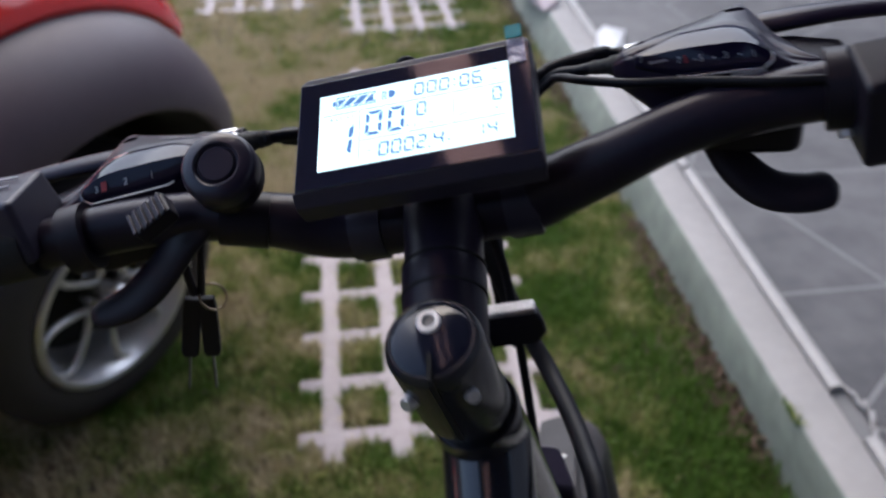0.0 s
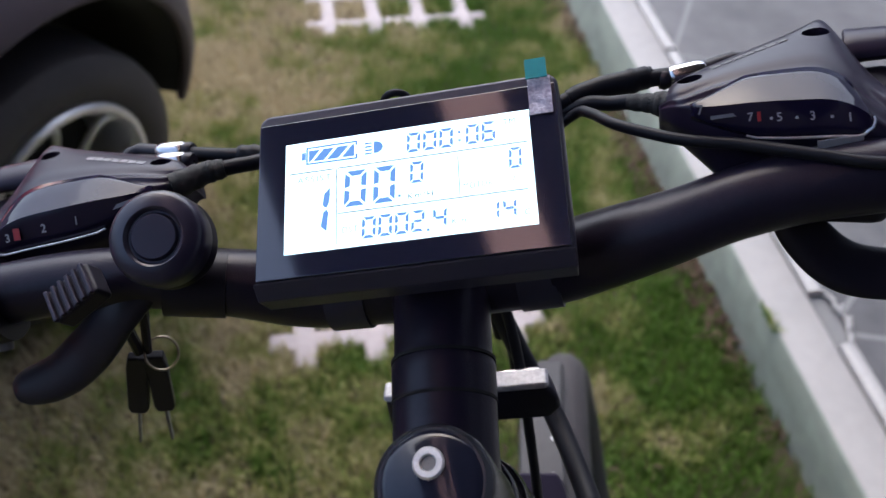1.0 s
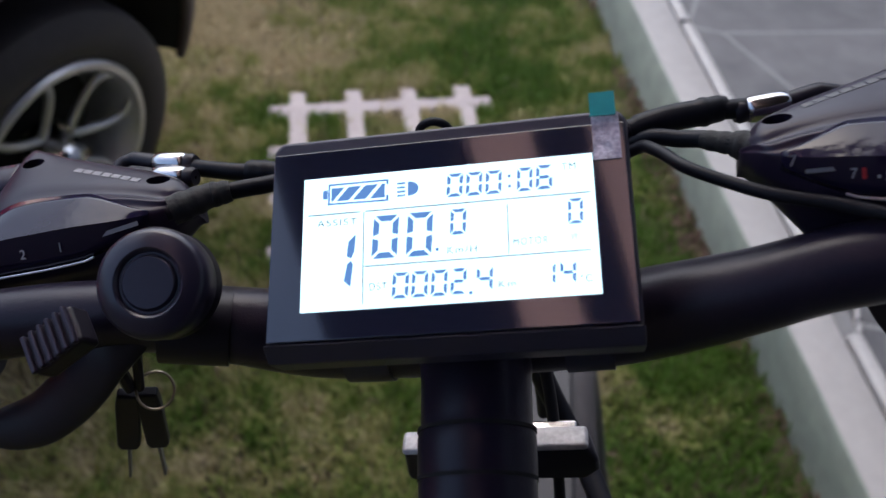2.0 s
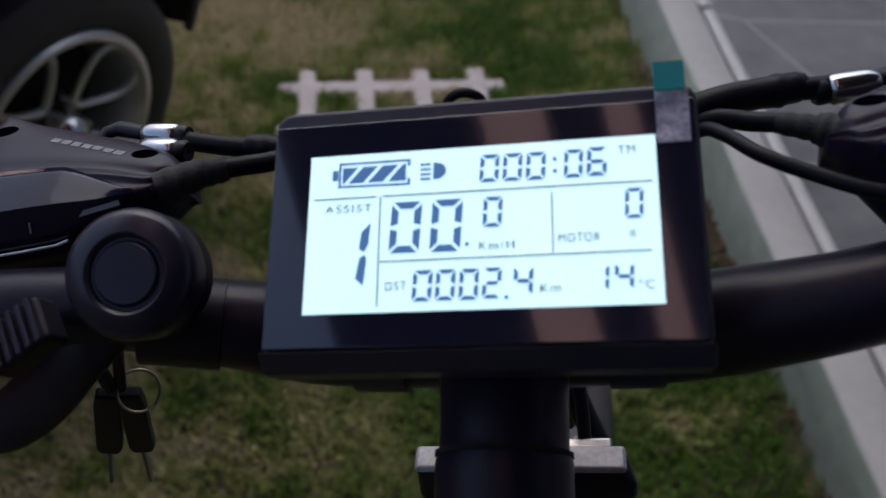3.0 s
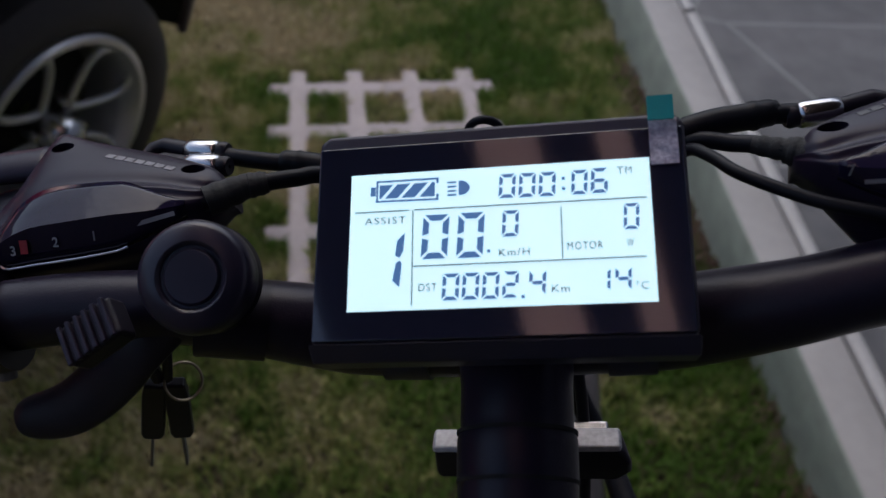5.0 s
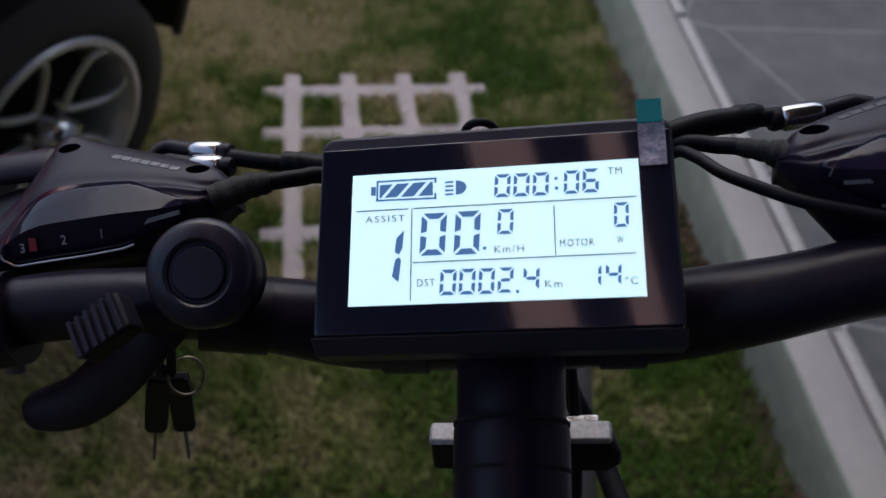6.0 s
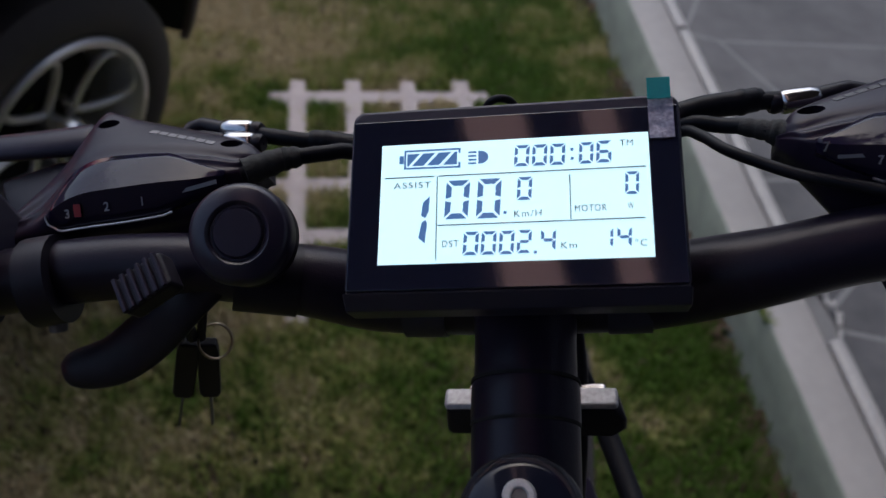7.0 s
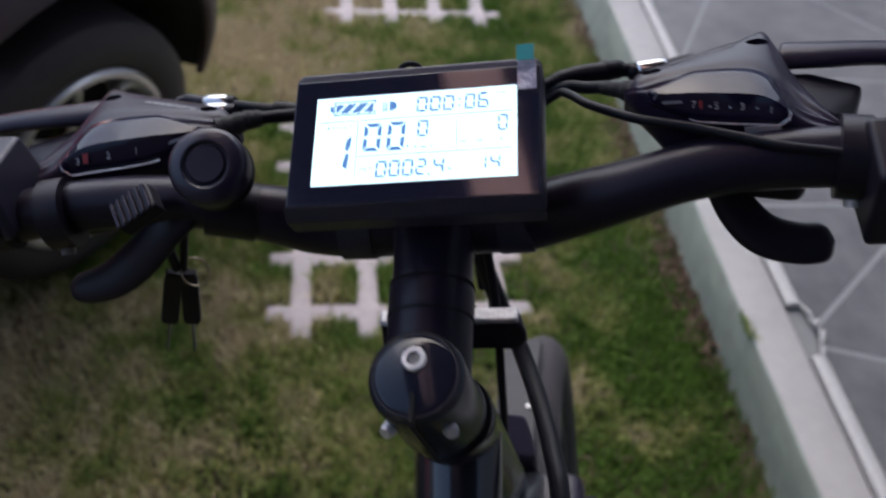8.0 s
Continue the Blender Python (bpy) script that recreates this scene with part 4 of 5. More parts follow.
def lever_pod(name, s, grow, dx, dy, dz, lip, adjusters, label):
    def w(p):
        return Vector((s * (grow * p[0] + dx), p[1] + dy, p[2] + dz))

    near = spline([q[:3] for q in POD_SECTIONS], 4)
    far = spline([q[3:] for q in POD_SECTIONS], 4)
    bm = bmesh.new()
    lens, rings = [], []
    for (x, y0, y1), (zt, y2, z2) in zip(near, far):
        y0 += lip
        d = y1 - y0
        zb = min(-0.0100 + 0.5 * lip, zt - 0.004)
        deep = min(1.0, max(0.0, (x - 0.0785) / 0.016))
        crease = (y0 + 0.40 * d, zb + 0.88 * (zt - zb))
        ctl = [(y0 + 0.0015, zb - 0.003 - 0.005 * deep), (y0, zb), crease, (y1, zt), (y1 + 0.10 * (y2 - y1), zt + 0.0009), (y1 + 0.28 * (y2 - y1), zt + 0.2 * (z2 - zt) - 0.0006), (0.5 * (y1 + y2), 0.5 * (zt + z2) + 0.0008), (y2 - 0.002, z2 + 0.0003), (y2, z2 - 0.003), (y2 - 0.004 * deep, z2 - 0.004 - 0.008 * deep), (y0 + 0.62 * (y2 - y0), zb - 0.006 - 0.013 * deep), (y0 + 0.3 * (y2 - y0) * (1.2 - deep), zb - 0.006 - 0.012 * deep)]
        skin = spline([(x, u, v) for u, v in ctl] + [(x, *ctl[0])], 4)[:-1]
        lens.append((x, Vector((x, y0, zb)), Vector((x, *crease)), Vector((x, y1, zt)), Vector((x, y1 + 0.17 * (y2 - y1), zt + 0.0008))))
        rings.append([bm.verts.new(w(q)) for q in skin])
    for a, b in zip(rings, rings[1:]):
        for k in range(len(a)):
            bm.faces.new((a[k], a[(k + 1) % len(a)], b[(k + 1) % len(a)], b[k]))
    bm.faces.new(rings[0])
    bm.faces.new(rings[-1])
    up = Vector((-0.05 * s, 0.05, 1))
    holes = [revolve([(0.0001, -0.009), (r, -0.009), (r, 0.006), (0.0001, 0.006)], 24, m=axis(w(q), up) @ Matrix.Diagonal((1.25, 0.85, 1, 1))) for q, r in (((0.1310, 0.0536, -0.0034), 0.0034), ((0.0890, 0.0378, -0.0030), 0.0032))]
    pod = bpart(name, carve(bm, holes), POD, label)
    # black discs close the holes, their shade put into the colour
    for q, r in (((0.1310, 0.0536, -0.0095), 0.0043), ((0.0890, 0.0378, -0.0095), 0.0041)):
        sub("recess_floor", revolve([(0.0001, 0.0), (r, 0.0), (r, -0.001), (0.0001, -0.001)], 20, m=axis(w(q), up)), BLACK_VOID, pod)
    sub("under_body", hull([w(p) for p in ((0.100, 0.018, -0.018), (0.150, 0.006, -0.020), (0.148, 0.038, -0.022), (0.098, 0.034, -0.020), (0.107, 0.012, -0.045), (0.146, 0.008, -0.050), (0.144, 0.032, -0.050), (0.107, 0.030, -0.045))]), POD_DARK, pod, bevel=0.005, seg=3)
    # the clear lens: a face towards the rider and a shoulder on top, meeting in a crisp edge
    rows = [q for q in lens if 0.0853 <= q[0] <= 0.1352]
    out_low, out_top = Vector((0, -0.80, 0.60)), Vector((0, -0.22, 0.97))
    bm = bmesh.new()
    strip = []
    for i, (x, p1, p2, p3, p4) in enumerate(rows):
        f = i / (len(rows) - 1)
        swell = 0.0004 + 0.0011 * math.sin(math.pi * min(1.0, 0.08 + f * 0.92)) ** 0.4
        keep = 0.30 + 0.70 * min(1.0, f / 0.30, (1 - f) / 0.10)
        e = p2 + (out_low + out_top) * 0.6 * swell
        lo = p2 + (p1 - p2) * (0.35 + 0.65 * keep) + out_low * 0.0005
        p3, p4 = p3 + out_top * 0.0011, p4 + Vector((0, 0, 0.0005))
        row = [lo + (e - lo) * k / 3 + out_low * 0.0005 * math.sin(math.pi * k / 3) for k in range(4)]
        row += [e.lerp(p3, keep * k / 3) if k < 4 else e.lerp(p3, keep).lerp(p4, 0.5 * keep * keep * (k - 3)) for k in range(1, 6)]
        strip.append(row)
    grid_ = [[bm.verts.new(w(q)) for q in r] for r in strip]
    for a, b in zip(grid_, grid_[1:]):
        for k in range(8):
            bm.faces.new((a[k], a[k + 1], b[k + 1], b[k]))
    win = sub("indicator_window", bm, WINDOW, pod, "glossy dark gear indicator window")
    win.data.set_sharp_from_angle(angle=radians(24))
    so = win.modifiers.new("thick", "SOLIDIFY")
    so.thickness = 0.0011
    trim = [r[0] + out_low * 0.0003 for r in strip[6:]] + [strip[-1][2] + Vector((0.0006, 0, 0)), strip[-1][3] + Vector((0.0004, 0, 0.0002))]
    sub("window_trim", tube([w(q) for q in trim], lambda t: 0.00042 if t < 0.9 else 0.0003, 8, 1), ALLOY, pod, "thin bright trim line")
    # cable adjusters, lever blade, bracket and clamp
    for q in adjusters:
        ax = Vector((-s, -0.16, 0.02)).normalized()
        m = axis(Vector((s * q[0], q[1], q[2])), ax)
        sub("adjuster", revolve([(0.0005, -0.0066), (0.0032, -0.0066), (0.0039, -0.0058), (0.0041, -0.0030), (0.0041, 0.0046), (0.0037, 0.0058), (0.0030, 0.0064), (0.0005, 0.0064)], 10, m=m @ Matrix.Rotation(0.3, 4, "Z")), CHROME, pod, "bright fluted metal cable adjuster")
        sub("adjuster_neck", tube([m @ Vector((0, 0, -0.0064)), m @ Vector((0, 0, -0.0200)), w((0.116, 0.044, -0.020))], 0.0033, 14, 3), POD_DARK, pod)
        sub("adjuster_collar", revolve([(0.0005, 0.0062), (0.0034, 0.0062), (0.0036, 0.0085), (0.0029, 0.0098), (0.0005, 0.0098)], 18, m=m), POD_DARK, pod)
    blade_pts = [w(q) for q in ((0.1415, 0.0590, -0.0130), (0.146, 0.0580, -0.0125), (0.160, 0.0560, -0.0120), (0.178, 0.0560, -0.0130), (0.21, 0.0530, -0.016), (0.25, 0.042, -0.022), (0.29, 0.028, -0.026))]
    sub("lever_blade", tube(blade_pts, lambda t: (0.0088 - 0.0030 * t) * (0.85 if t < 0.02 else 1), 18, 5, flat=0.50), POD, pod, "dark metal brake lever")
    sub("lever_knuckle", hull([w(q) for q in ((0.136, 0.050, -0.014), (0.152, 0.052, -0.016), (0.172, 0.046, -0.020), (0.164, 0.028, -0.024), (0.146, 0.020, -0.018), (0.138, 0.046, -0.034), (0.170, 0.042, -0.034), (0.162, 0.026, -0.036), (0.146, 0.020, -0.036))]), POD_DARK, pod, bevel=0.003)
    bz = -0.0185 if s > 0 else -0.0245
    cx = 0.156 if s > 0 else 0.158
    sub("clamp", tube([(s * (cx - 0.005), -0.002, bz), (s * (cx + 0.005), -0.004, bz)], 0.0152, 22, 1), POD_DARK, pod)
    sub("clamp_screw", revolve([(0.0001, 0.004), (0.003, 0.004), (0.0034, 0.0)], 14, m=axis(Vector((s * cx, -0.010, bz - 0.012)), (0, -0.6, -0.8))), STEEL if s > 0 else DULL, pod)

    def face(x, f):
        """A point of the lens's lower face at x, f of the way up it."""
        c = max(i for i in range(len(rows) - 1) if rows[i][0] <= x)
        k = (x - rows[c][0]) / (rows[c + 1][0] - rows[c][0])
        p = [strip[q][0].lerp(strip[q][3], f) for q in (c, c + 1)]
        return w(p[0].lerp(p[1], k) + out_low * 0.0013)

    return pod, w, face


pod_r, wr, face_r = lever_pod("brake_lever", 1, 1.0, 0.0, 0.0, 0.0, 0.0016, [(0.0908, 0.0584, -0.0139)], "satin black brake and gear lever with a glossy indicator")
pod_l, wlf, face_l = lever_pod("brake_lever", -1, 1.27, -0.011, 0.009, -0.007, 0.0, [(0.1086, 0.0685, -0.0200), (0.1051, 0.0588, -0.0185)], "satin black brake and gear lever with a glossy indicator")


def thumb_lever(pts, half, root=0.80, tip=0.55):
    """A flat rounded paddle along pts."""
    def r(t):
        w = root + (1.0 - root) * math.sin(min(1.0, t / 0.55) * math.pi / 2) - (1.0 - tip) * max(0.0, (t - 0.5) / 0.5) ** 1.6
        return half * w * math.sqrt(max(0.03, 1 - max(0.0, (t - 0.88) / 0.12) ** 2))
    return tube(pts, r, 24, 8, flat=0.42, upv=(0, -0.6, 0.8))


bpart("thumb_shifter", thumb_lever([(0.114, 0.018, -0.038), (0.121, 0.010, -0.051), (0.131, 0.004, -0.060), (0.145, 0.001, -0.063), (0.157, 0.001, -0.062)], 0.0088, 0.8, 0.9), POD_DARK, "black plastic thumb shifter")
bpart("thumb_shifter", thumb_lever([(-0.1020, -0.0010, -0.0270), (-0.1130, -0.0060, -0.0340), (-0.1215, -0.0085, -0.0410), (-0.1310, -0.0105, -0.0480), (-0.1430, -0.0138, -0.0542), (-0.1560, -0.0148, -0.0572), (-0.1650, -0.0136, -0.0568)], 0.0098, 0.82, 0.55), POD_DARK, "black plastic thumb shifter")
bpart("throttle", hull([(0.157, -0.004, 0.0), (0.178, -0.004, 0.0), (0.178, -0.03, -0.006), (0.157, -0.03, -0.008), (0.157, -0.028, -0.040), (0.178, -0.028, -0.040), (0.157, 0.008, -0.034), (0.178, 0.008, -0.034)]), POD_DARK, "black plastic throttle body", bevel=0.003)
pad = bpart("button_pad", hull([(-0.172, -0.016, 0.004), (-0.205, -0.014, 0.004), (-0.205, 0.022, 0.002), (-0.176, 0.020, 0.002), (-0.170, -0.022, -0.024), (-0.205, -0.020, -0.024), (-0.205, 0.022, -0.024), (-0.174, 0.022, -0.024)]), PLASTIC, "black plastic button pad of the display", bevel=0.003)
for k in range(3):
    sub("pad_bar", box(-0.198, -0.182, -0.006 + 0.008 * k, -0.005 + 0.008 * k, 0.0035, 0.0043), WHITE_INK, pad)

# gear figures on the windows
FACE_N = (0, -0.80, 0.60)
for ch, xx, mt in (("7", 0.1030, WHITE_INK), ("5", 0.1108, WHITE_INK), ("3", 0.1196, WHITE_INK), ("1", 0.1292, WHITE_INK)):
    sub("gear_digit", text_mesh(ch, 0.0036, axis(face_r(xx, 0.46) - Vector((0.0011, 0, 0)), FACE_N), 0.00003), mt, pod_r, smooth=False)
sub("gear_pointer", box(0.0007, 0.0017, -0.0002, 0.0027, 0, 0.0001, m=axis(face_r(0.1040, 0.46), FACE_N)), RED_INK, pod_r, "red gear pointer", smooth=False)
for xx in (0.1084, 0.1152, 0.1244):
    sub("gear_dot", box(-0.0004, 0.0004, 0.0004, 0.0012, 0, 0.0001, m=axis(face_r(xx, 0.46), FACE_N)), WHITE_INK, pod_r, smooth=False)
sub("maker_mark", box(-0.0042, 0.0042, 0, 0.0011, 0, 0.0001, m=axis(face_r(0.0960, 0.50), FACE_N)), INK_GREY, pod_r, smooth=False)
sub("gear_digit", text_mesh("7", 0.0040, axis(face_r(0.0893, 0.52) - Vector((0.0010, 0, 0)), FACE_N), 0.00006), INK_GREY, pod_r, smooth=False)
for ch, xx, mt in (("3", 0.1290, WHITE_INK), ("2", 0.1182, WHITE_INK), ("1", 0.1085, INK_GREY)):
    sub("gear_digit", text_mesh(ch, 0.0042, axis(face_l(xx, 0.40) - Vector((0.0010, 0, 0)), FACE_N), 0.00008), mt, pod_l, smooth=False)
sub("gear_pointer", box(-0.0013, 0.0013, -0.0005, 0.0038, 0, 0.0001, m=axis(face_l(0.1262, 0.40), FACE_N)), RED_INK, pod_l, "red gear pointer", smooth=False)
sub("maker_mark", box(-0.0085, 0.0085, 0, 0.0014, 0, 0.0001, m=axis(face_l(0.0945, 0.52), FACE_N, (0.97, 0.2, 0.1))), INK_GREY, pod_l, smooth=False)
sub("silver_label", box(-0.0062, 0.0062, -0.0020, 0.0020, 0, 0.0006, m=axis((0.1262, 0.0046, -0.0104), (0, -0.92, 0.39))), ALLOY, pod_r, smooth=False)
# the makers' marks as rows of worn bars, laid on the levers' tops
def lay_marks(pod, p0, p1, count, ink):
    me = pod.data
    tree = BVHTree.FromPolygons([v.co for v in me.vertices], [tuple(p.vertices) for p in me.polygons])
    p0, p1 = Vector(p0), Vector(p1)
    for k in range(count):
        c = p0.lerp(p1, (k + 0.5) / count)
        hit, nrm, _, _ = tree.ray_cast(c + Vector((0, 0, 0.02)), Vector((0, 0, -1)))
        if hit is None:
            continue
        half = (p1 - p0).length / count * 0.41
        m = axis(hit, nrm, p1 - p0)
        sub("maker_mark", box(-half, half, -0.0011, 0.0011, -0.0004, 0.00015, m=m), ink, pod, smooth=False)


lay_marks(pod_r, (0.0960, 0.0420, 0), (0.1220, 0.0525, 0), 7, LOGO_FAINT)
lay_marks(pod_l, (-0.1080, 0.0465, 0), (-0.1360, 0.0560, 0), 7, LOGO)


def cable(name, pts, r=0.0025, label="black cable"):
    return bpart(name, tube(pts, r, 12, 6), CABLE, label)


# cables from both levers to behind the display
cable("brake_cable", [(0.092, 0.0588, -0.0139), (0.0716, 0.0564, -0.0120), (0.0611, 0.0549, -0.0120), (0.0512, 0.0521, -0.0125), (0.030, 0.048, -0.022), (0.010, 0.050, -0.06), (0.004, 0.06, -0.14)], 0.0030)
cable("gear_cable", [(0.0800, 0.0352, -0.0085), (0.0723, 0.0407, -0.0100), (0.0648, 0.0447, -0.0120), (0.0519, 0.0492, -0.0145), (0.032, 0.050, -0.030), (0.014, 0.050, -0.08), (0.009, 0.05, -0.16)], 0.0026)
cable("throttle_cable", [(0.176, -0.016, -0.012), (0.1358, -0.0085, -0.0090), (0.1195, -0.0010, -0.0088), (0.1002, 0.0085, -0.0088), (0.0845, 0.0146, -0.0088), (0.0750, 0.0202, -0.0088), (0.0640, 0.0286, -0.0090), (0.0574, 0.0393, -0.0112), (0.0517, 0.0462, -0.0150), (0.040, 0.046, -0.026), (0.02, 0.04, -0.06)], 0.0019)
cable("brake_cable", [(-0.104, 0.0668, -0.0205), (-0.0864, 0.0635, -0.0220), (-0.0741, 0.0630, -0.0240), (-0.0637, 0.0628, -0.0262), (-0.04, 0.058, -0.035), (-0.014, 0.055, -0.07), (-0.006, 0.06, -0.14)], 0.0031)
cable("gear_cable", [(-0.0960, 0.0330, -0.0125), (-0.0845, 0.0404, -0.0130), (-0.0774, 0.0430, -0.0140), (-0.0688, 0.0466, -0.0160), (-0.0602, 0.0511, -0.0200), (-0.040, 0.053, -0.034), (-0.016, 0.050, -0.07), (-0.002, 0.05, -0.15)], 0.0029)
# sleeves, collars and boots over them
for line_, r in (([(0.0790, 0.0588, -0.0127), (0.0716, 0.0564, -0.0120), (0.0611, 0.0549, -0.0120), (0.0500, 0.0518, -0.0127)], 0.0041), ([(-0.0800, 0.0632, -0.0228), (-0.0700, 0.0630, -0.0247), (-0.0600, 0.0622, -0.0270)], 0.0043)):
    bpart("cable_sleeve", tube(line_, lambda t, r=r: r * (0.86 if t < 0.06 or t > 0.94 else 1.0 + (0.10 if 0.28 < t < 0.36 else 0.0)), 16, 8), CABLE, "black heat-shrink cable sleeve")
for q0, q1, r in (((0.0850, 0.0325, -0.0085), (0.0780, 0.0372, -0.0093), 0.0044), ((0.0785, 0.0370, -0.0093), (0.0700, 0.0420, -0.0106), 0.0031), ((-0.0945, 0.0336, -0.0122), (-0.0835, 0.0408, -0.0131), 0.0047), ((-0.0840, 0.0405, -0.0130), (-0.0770, 0.0430, -0.0139), 0.0040)):
    bpart("cable_boot", tube([q0, q1], lambda t, r=r: r * (1.05 - 0.18 * t) * (1.0 + 0.07 * (int(t * 4.99) % 2)), 18, 20), RUBBER, "rubber cable boot with raised rings")
cable("hose", [(0.0, 0.036, -0.06), (0.006, 0.050, -0.10), (0.014, 0.046, -0.14), (0.024, 0.030, -0.158), (0.034, 0.0, -0.163), (0.041, -0.03, -0.162), (0.045, -0.06, -0.161), (0.044, -0.12, -0.18), (0.03, -0.2, -0.30)], 0.0047, "thick black cable bundle")
cable("cable_loop", [TILT_D @ Vector((-0.004 - 0.0045 * math.cos(a), 0.0325 + 0.0018 * math.sin(a), -0.0065 + 0.0042 * math.sin(a))) for a in np.linspace(-0.5, math.pi + 0.5, 9)], 0.0012)
cable("hose", [(0.012, 0.036, -0.06), (0.017, 0.020, -0.10), (0.016, 0.006, -0.15), (0.010, 0.002, -0.24)], 0.0022)
bpart("connector_box", hull([(x, y, z + d) for x, y, z in ((-0.004, 0.036, -0.216), (0.019, 0.046, -0.235), (0.026, 0.022, -0.245), (0.003, 0.012, -0.226)) for d in (0, -0.022)]), POD, "dark plastic connector box", bevel=0.003)

# ---------------------------------------------------------------- keys hanging from the bar
keys = tagged(new("key_bunch"), "two black-headed keys on a brass ring hanging under the bar", "keys")
keys.matrix_basis = Matrix.Translation(B @ Vector((-0.1160, 0.006, -0.036)))
part("strap", tube([(0.0, 0, 0.004), (-0.004, 0.002, -0.014), (-0.002, 0.001, -0.034)], 0.0022, 8, 4), POD_DARK, keys, "black cord")
part("strap", tube([(0.008, 0, 0.004), (0.004, 0.002, -0.014), (0.001, 0.001, -0.034)], 0.0018, 8, 4), POD_DARK, keys, "black cord")
BRASS = material("ring_brass", (0.40, 0.33, 0.24), 0.35, 1.0, scale=100)
ring_m = axis((0.006, 0.001, -0.036), (0.45, -0.50, 0.75))
part("ring", revolve([(0.0066 + 0.0005 * math.cos(a), 0.0008 * math.sin(a)) for a in np.linspace(0, 2 * math.pi, 8, endpoint=False)], 32, closed=True, m=ring_m), BRASS, keys, "thin brass split ring")
for kx, tilt_k in ((-0.0036, 11), (0.0030, 4)):
    km = Matrix.Translation((kx, 0.001, -0.036)) @ Matrix.Rotation(radians(tilt_k), 4, "Y")
    key = part("key", prism([(-0.0035, 0.0), (0.0035, 0.0), (0.0042, -0.006), (0.0042, -0.032), (0.003, -0.035), (-0.003, -0.035), (-0.0042, -0.032), (-0.0042, -0.006)], -0.0022, 0.0022, m=km @ Matrix.Rotation(radians(90), 4, "X")), POD_DARK, keys, "black plastic key head", bevel=0.0009)
    part("key_blade", box(-0.0005, 0.0005, -0.0016, 0.0016, -0.056, -0.034, m=km), DULL, key, "steel key blade")

# ---------------------------------------------------------------- the red vehicle beside the lawn
YAW = -36.0
WC = Vector((-0.361, 1.319, 0.0))
cart = tagged(new("red_cart"), "small red open cart with black plastic wheel arches and alloy wheels", "cart")
cart.matrix_basis = Matrix.Translation(WC) @ Matrix.Rotation(radians(YAW), 4, "Z")
# own axes: x outwards from the wheel's face, y to the nose, z up
R_T, R_R = 0.262, 0.180


def cart_wheel(at, side, camber):
    m = Matrix.Translation(at) @ axis((0, 0, 0), (side * math.cos(radians(camber)), 0, math.sin(radians(camber))), (0, 1, 0))
    tyre = part("wheel", revolve([(R_R - 0.004, -0.155), (R_R + 0.02, -0.168), (R_T - 0.03, -0.165), (R_T - 0.006, -0.150), (R_T, -0.125), (R_T, -0.035), (R_T - 0.006, -0.012), (R_T - 0.03, 0.004), (R_R + 0.03, 0.008), (R_R + 0.008, 0.003), (R_R - 0.004, -0.006)], 72, closed=True, m=m), TYRE, cart, "worn black tyre")
    part("rim", revolve([(R_R, 0.003), (R_R - 0.004, 0.008), (R_R - 0.014, 0.007), (R_R - 0.018, 0.001), (R_R - 0.026, -0.018), (R_R - 0.034, -0.050), (R_R - 0.036, -0.070), (R_R - 0.038, -0.13), (R_R - 0.005, -0.13), (R_R - 0.003, -0.02)], 64, closed=True, m=m), ALLOY, tyre, "silver alloy rim")
    part("wheel_disc", revolve([(0.02, -0.075), (R_R - 0.037, -0.095), (R_R - 0.037, -0.105), (0.02, -0.09)], 48, closed=True, m=m), BLACK_VOID, tyre)
    for k in range(4):
        a = Matrix.Rotation(radians(90 * k + 21), 4, "Z")
        pts = []
        for q in np.linspace(0, 2 * math.pi, 25):
            pts.append(m @ a @ Vector((0.106 + 0.061 * math.cos(q), (0.050 + 0.030 * math.cos(q)) * math.sin(q), -0.020 + 0.010 * math.cos(q))))
        part("spoke", tube(pts, 0.0076, 10, 1, close=False, upv=m.to_3x3() @ Vector((0, 0, 1))), ALLOY, tyre, "silver loop spoke")
        part("lug_nut", revolve([(0.0001, 0.008), (0.006, 0.007), (0.008, 0.0), (0.008, -0.02)], 12, m=m @ Matrix.Rotation(radians(90 * k + 66), 4, "Z") @ Matrix.Translation((0.053, 0, -0.014))), CHROME, tyre)
    part("hub_cap", revolve([(0.0001, 0.030), (0.010, 0.029), (0.020, 0.025), (0.029, 0.016), (0.035, 0.002), (0.037, -0.014), (0.038, -0.06)], 36, m=m), CHROME, tyre, "bright domed hub cap")
    return tyre


cart_wheel((0, 0, R_T), 1, -9.3)
cart_wheel((-1.0, 0, R_T), -1, 0)
cart_wheel((0, -1.30, R_T), 1, 0)
cart_wheel((-1.0, -1.30, R_T), -1, 0)


LEAN_A = radians(20)


def arch_pose(x, y, side):
    """The ring of a wheel arch leans outwards at its top."""
    return Matrix.Translation((x - side * 0.05, y + 0.028, 0.288)) @ axis((0, 0, 0), (side * math.cos(LEAN_A), 0, -math.sin(LEAN_A)), (0, 1, 0))


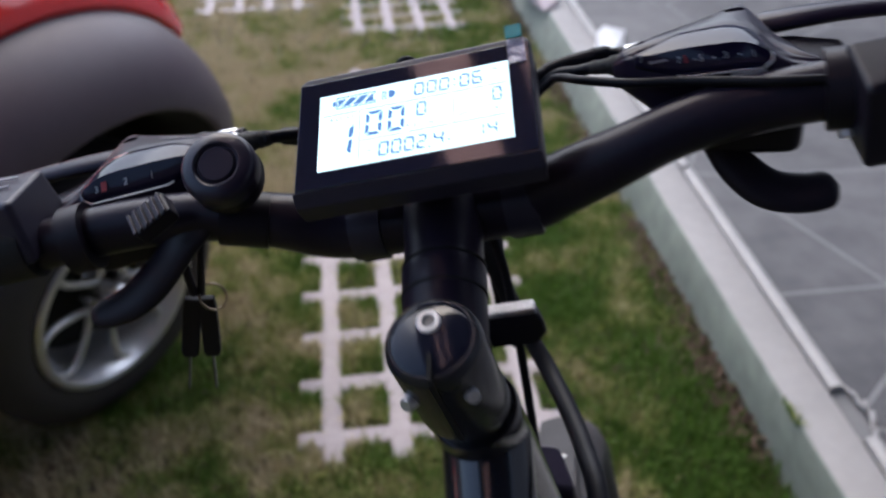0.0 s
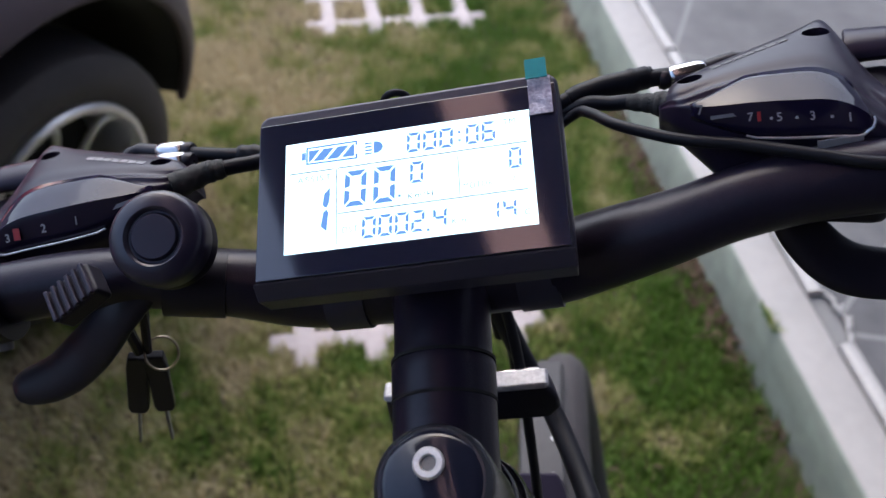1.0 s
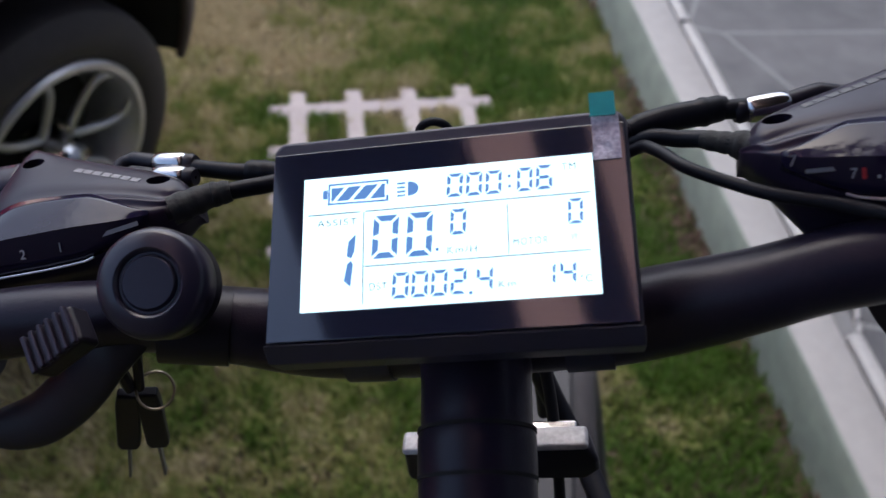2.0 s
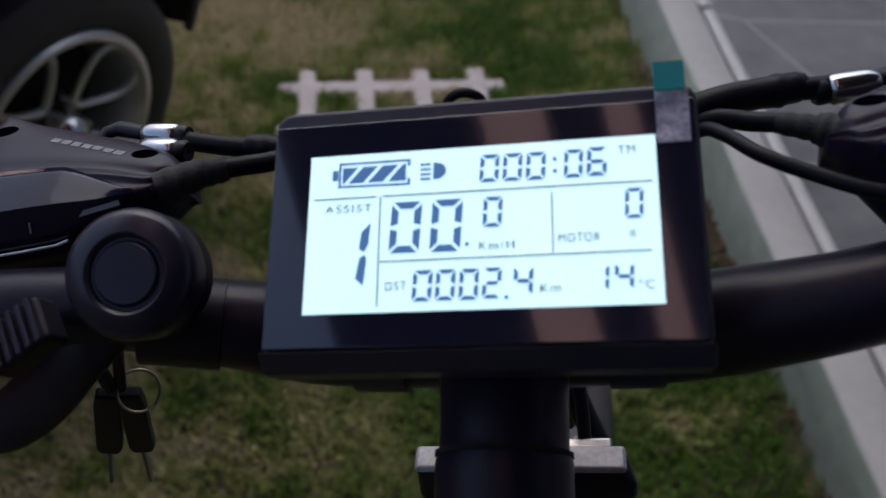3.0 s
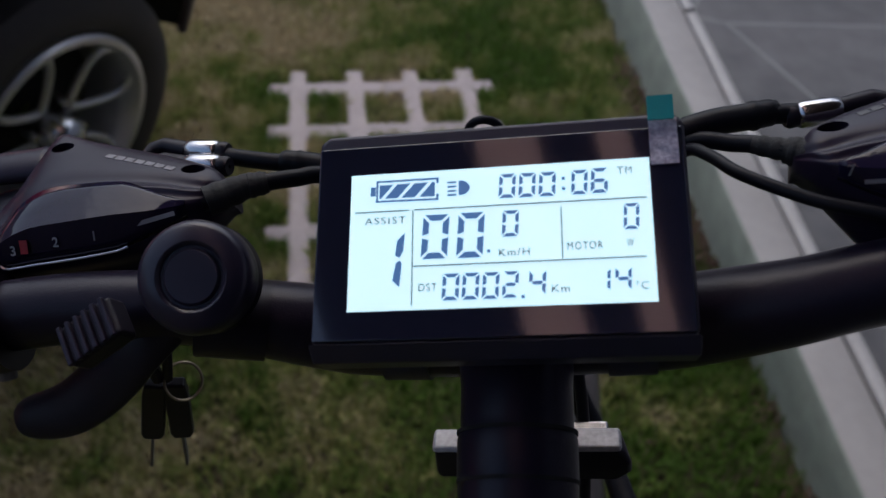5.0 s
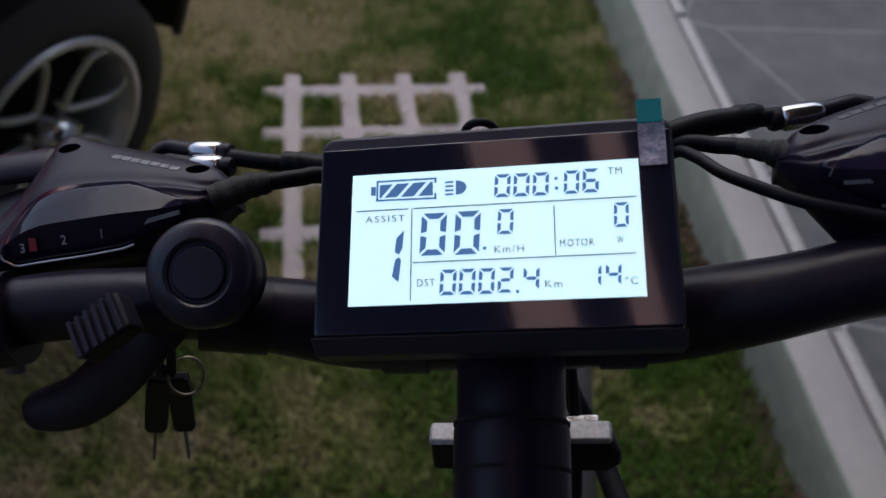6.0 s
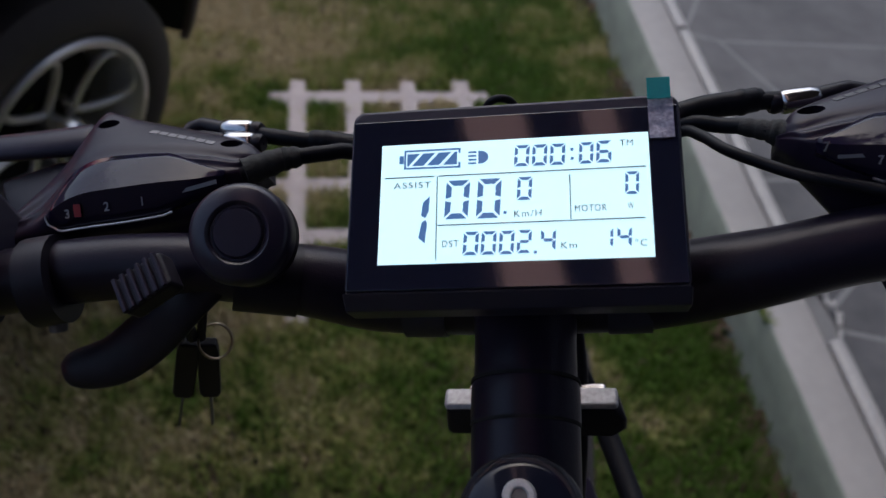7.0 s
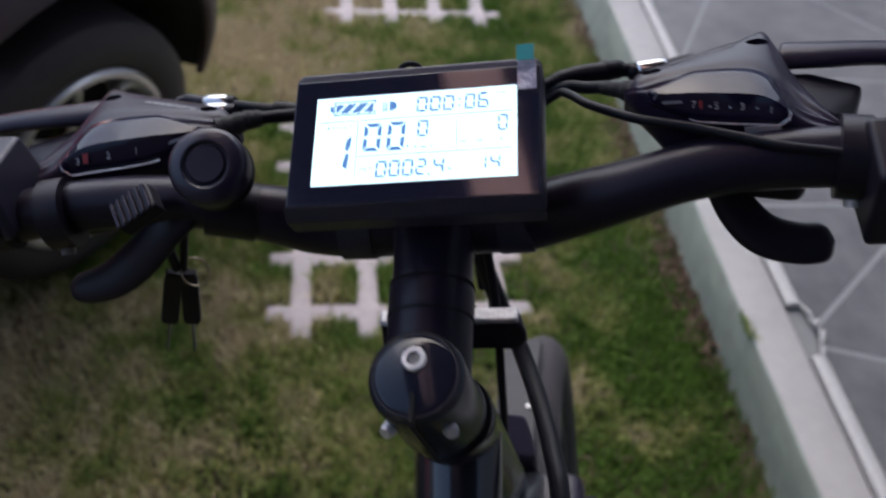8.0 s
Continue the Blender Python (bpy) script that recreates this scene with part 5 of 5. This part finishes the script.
ARCH = [(0.332, -0.014), (0.334, -0.003), (0.341, 0.001), (0.351, -0.003), (0.376, -0.018), (0.405, -0.050), (0.426, -0.092), (0.436, -0.132), (0.438, -0.168), (0.430, -0.172), (0.416, -0.115), (0.394, -0.070), (0.365, -0.035), (0.345, -0.020)]
WING = [(0.432, -0.170), (0.438, -0.160), (0.447, -0.160), (0.466, -0.176), (0.488, -0.220), (0.500, -0.30), (0.50, -0.40), (0.488, -0.40), (0.486, -0.30), (0.474, -0.23), (0.455, -0.19)]
# liner thickened into a black filler for the shaded gap above the tyre
LINER = [(0.335, -0.014), (0.306, -0.045), (0.291, -0.090), (0.290, -0.25), (0.02, -0.26), (0.02, -0.27), (0.375, -0.26), (0.372, -0.15), (0.358, -0.058), (0.339, -0.014)]
for side, x in ((1, 0.0), (-1, -1.0)):
    for y in (0, -1.30):
        m_a = arch_pose(x, y, side)

        def span(a, b):
            return (a, b) if side > 0 else (-b, -a)
        part("wheel_arch", revolve(ARCH, 48, *span(-10, 126), closed=True, m=m_a), FENDER, cart, "grained black plastic wheel arch")
        part("wing", revolve(WING, 48, *span(42, 126), closed=True, m=m_a), RED, cart, "glossy red wing edge over the wheel arch")
        part("arch_liner", revolve(LINER, 40, *span(-8, 126), closed=True, m=m_a), BLACK_VOID, cart)
# bodywork: an upper shell with a rounded bonnet
sect = [(-1.78, 0.55, 0.68), (-1.68, 0.52, 0.74), (-1.30, 0.74, 0.80), (-0.95, 0.60, 0.76), (-0.5, 0.60, 0.76), (-0.20, 0.70, 0.80), (0.20, 0.66, 0.78), (0.36, 0.58, 0.70), (0.44, 0.42, 0.60)]
bm = bmesh.new()
rings = []
for y, z0, z1 in sect:
    waist = 0.26 * max(0.0, 1 - abs(y + 0.65) / 0.5) ** 0.5
    xi, xo = -0.92 + waist, -0.08 - waist
    if y > 0.1:
        xo -= (y - 0.1) * 0.35
        xi += (y - 0.1) * 0.35
    rings.append([bm.verts.new(q) for q in ((xo, y, z0), (xo + 0.02, y, (z0 + z1) / 2), (xo - 0.03, y, z1 - 0.02), (xo - 0.16, y, z1 + 0.03), (xi + 0.16, y, z1 + 0.03), (xi + 0.03, y, z1 - 0.02), (xi - 0.02, y, (z0 + z1) / 2), (xi, y, z0))])
for a, b in zip(rings, rings[1:]):
    for k in range(8):
        bm.faces.new((a[k], a[(k + 1) % 8], b[(k + 1) % 8], b[k]))
bm.faces.new(rings[0])
bm.faces.new(rings[-1])
body = part("body", bm, RED, cart, "glossy red bodywork")
sd_ = body.modifiers.new("round", "SUBSURF")
sd_.levels = sd_.render_levels = 2
part("chassis", box(-0.72, -0.32, -1.65, 0.34, 0.24, 0.36), BLACK_VOID, cart, bevel=0.01)
part("seat_block", box(-0.72, -0.28, -1.05, -0.55, 0.74, 0.86), RUBBER, cart, "black seat", bevel=0.03, seg=3)

flagstones()
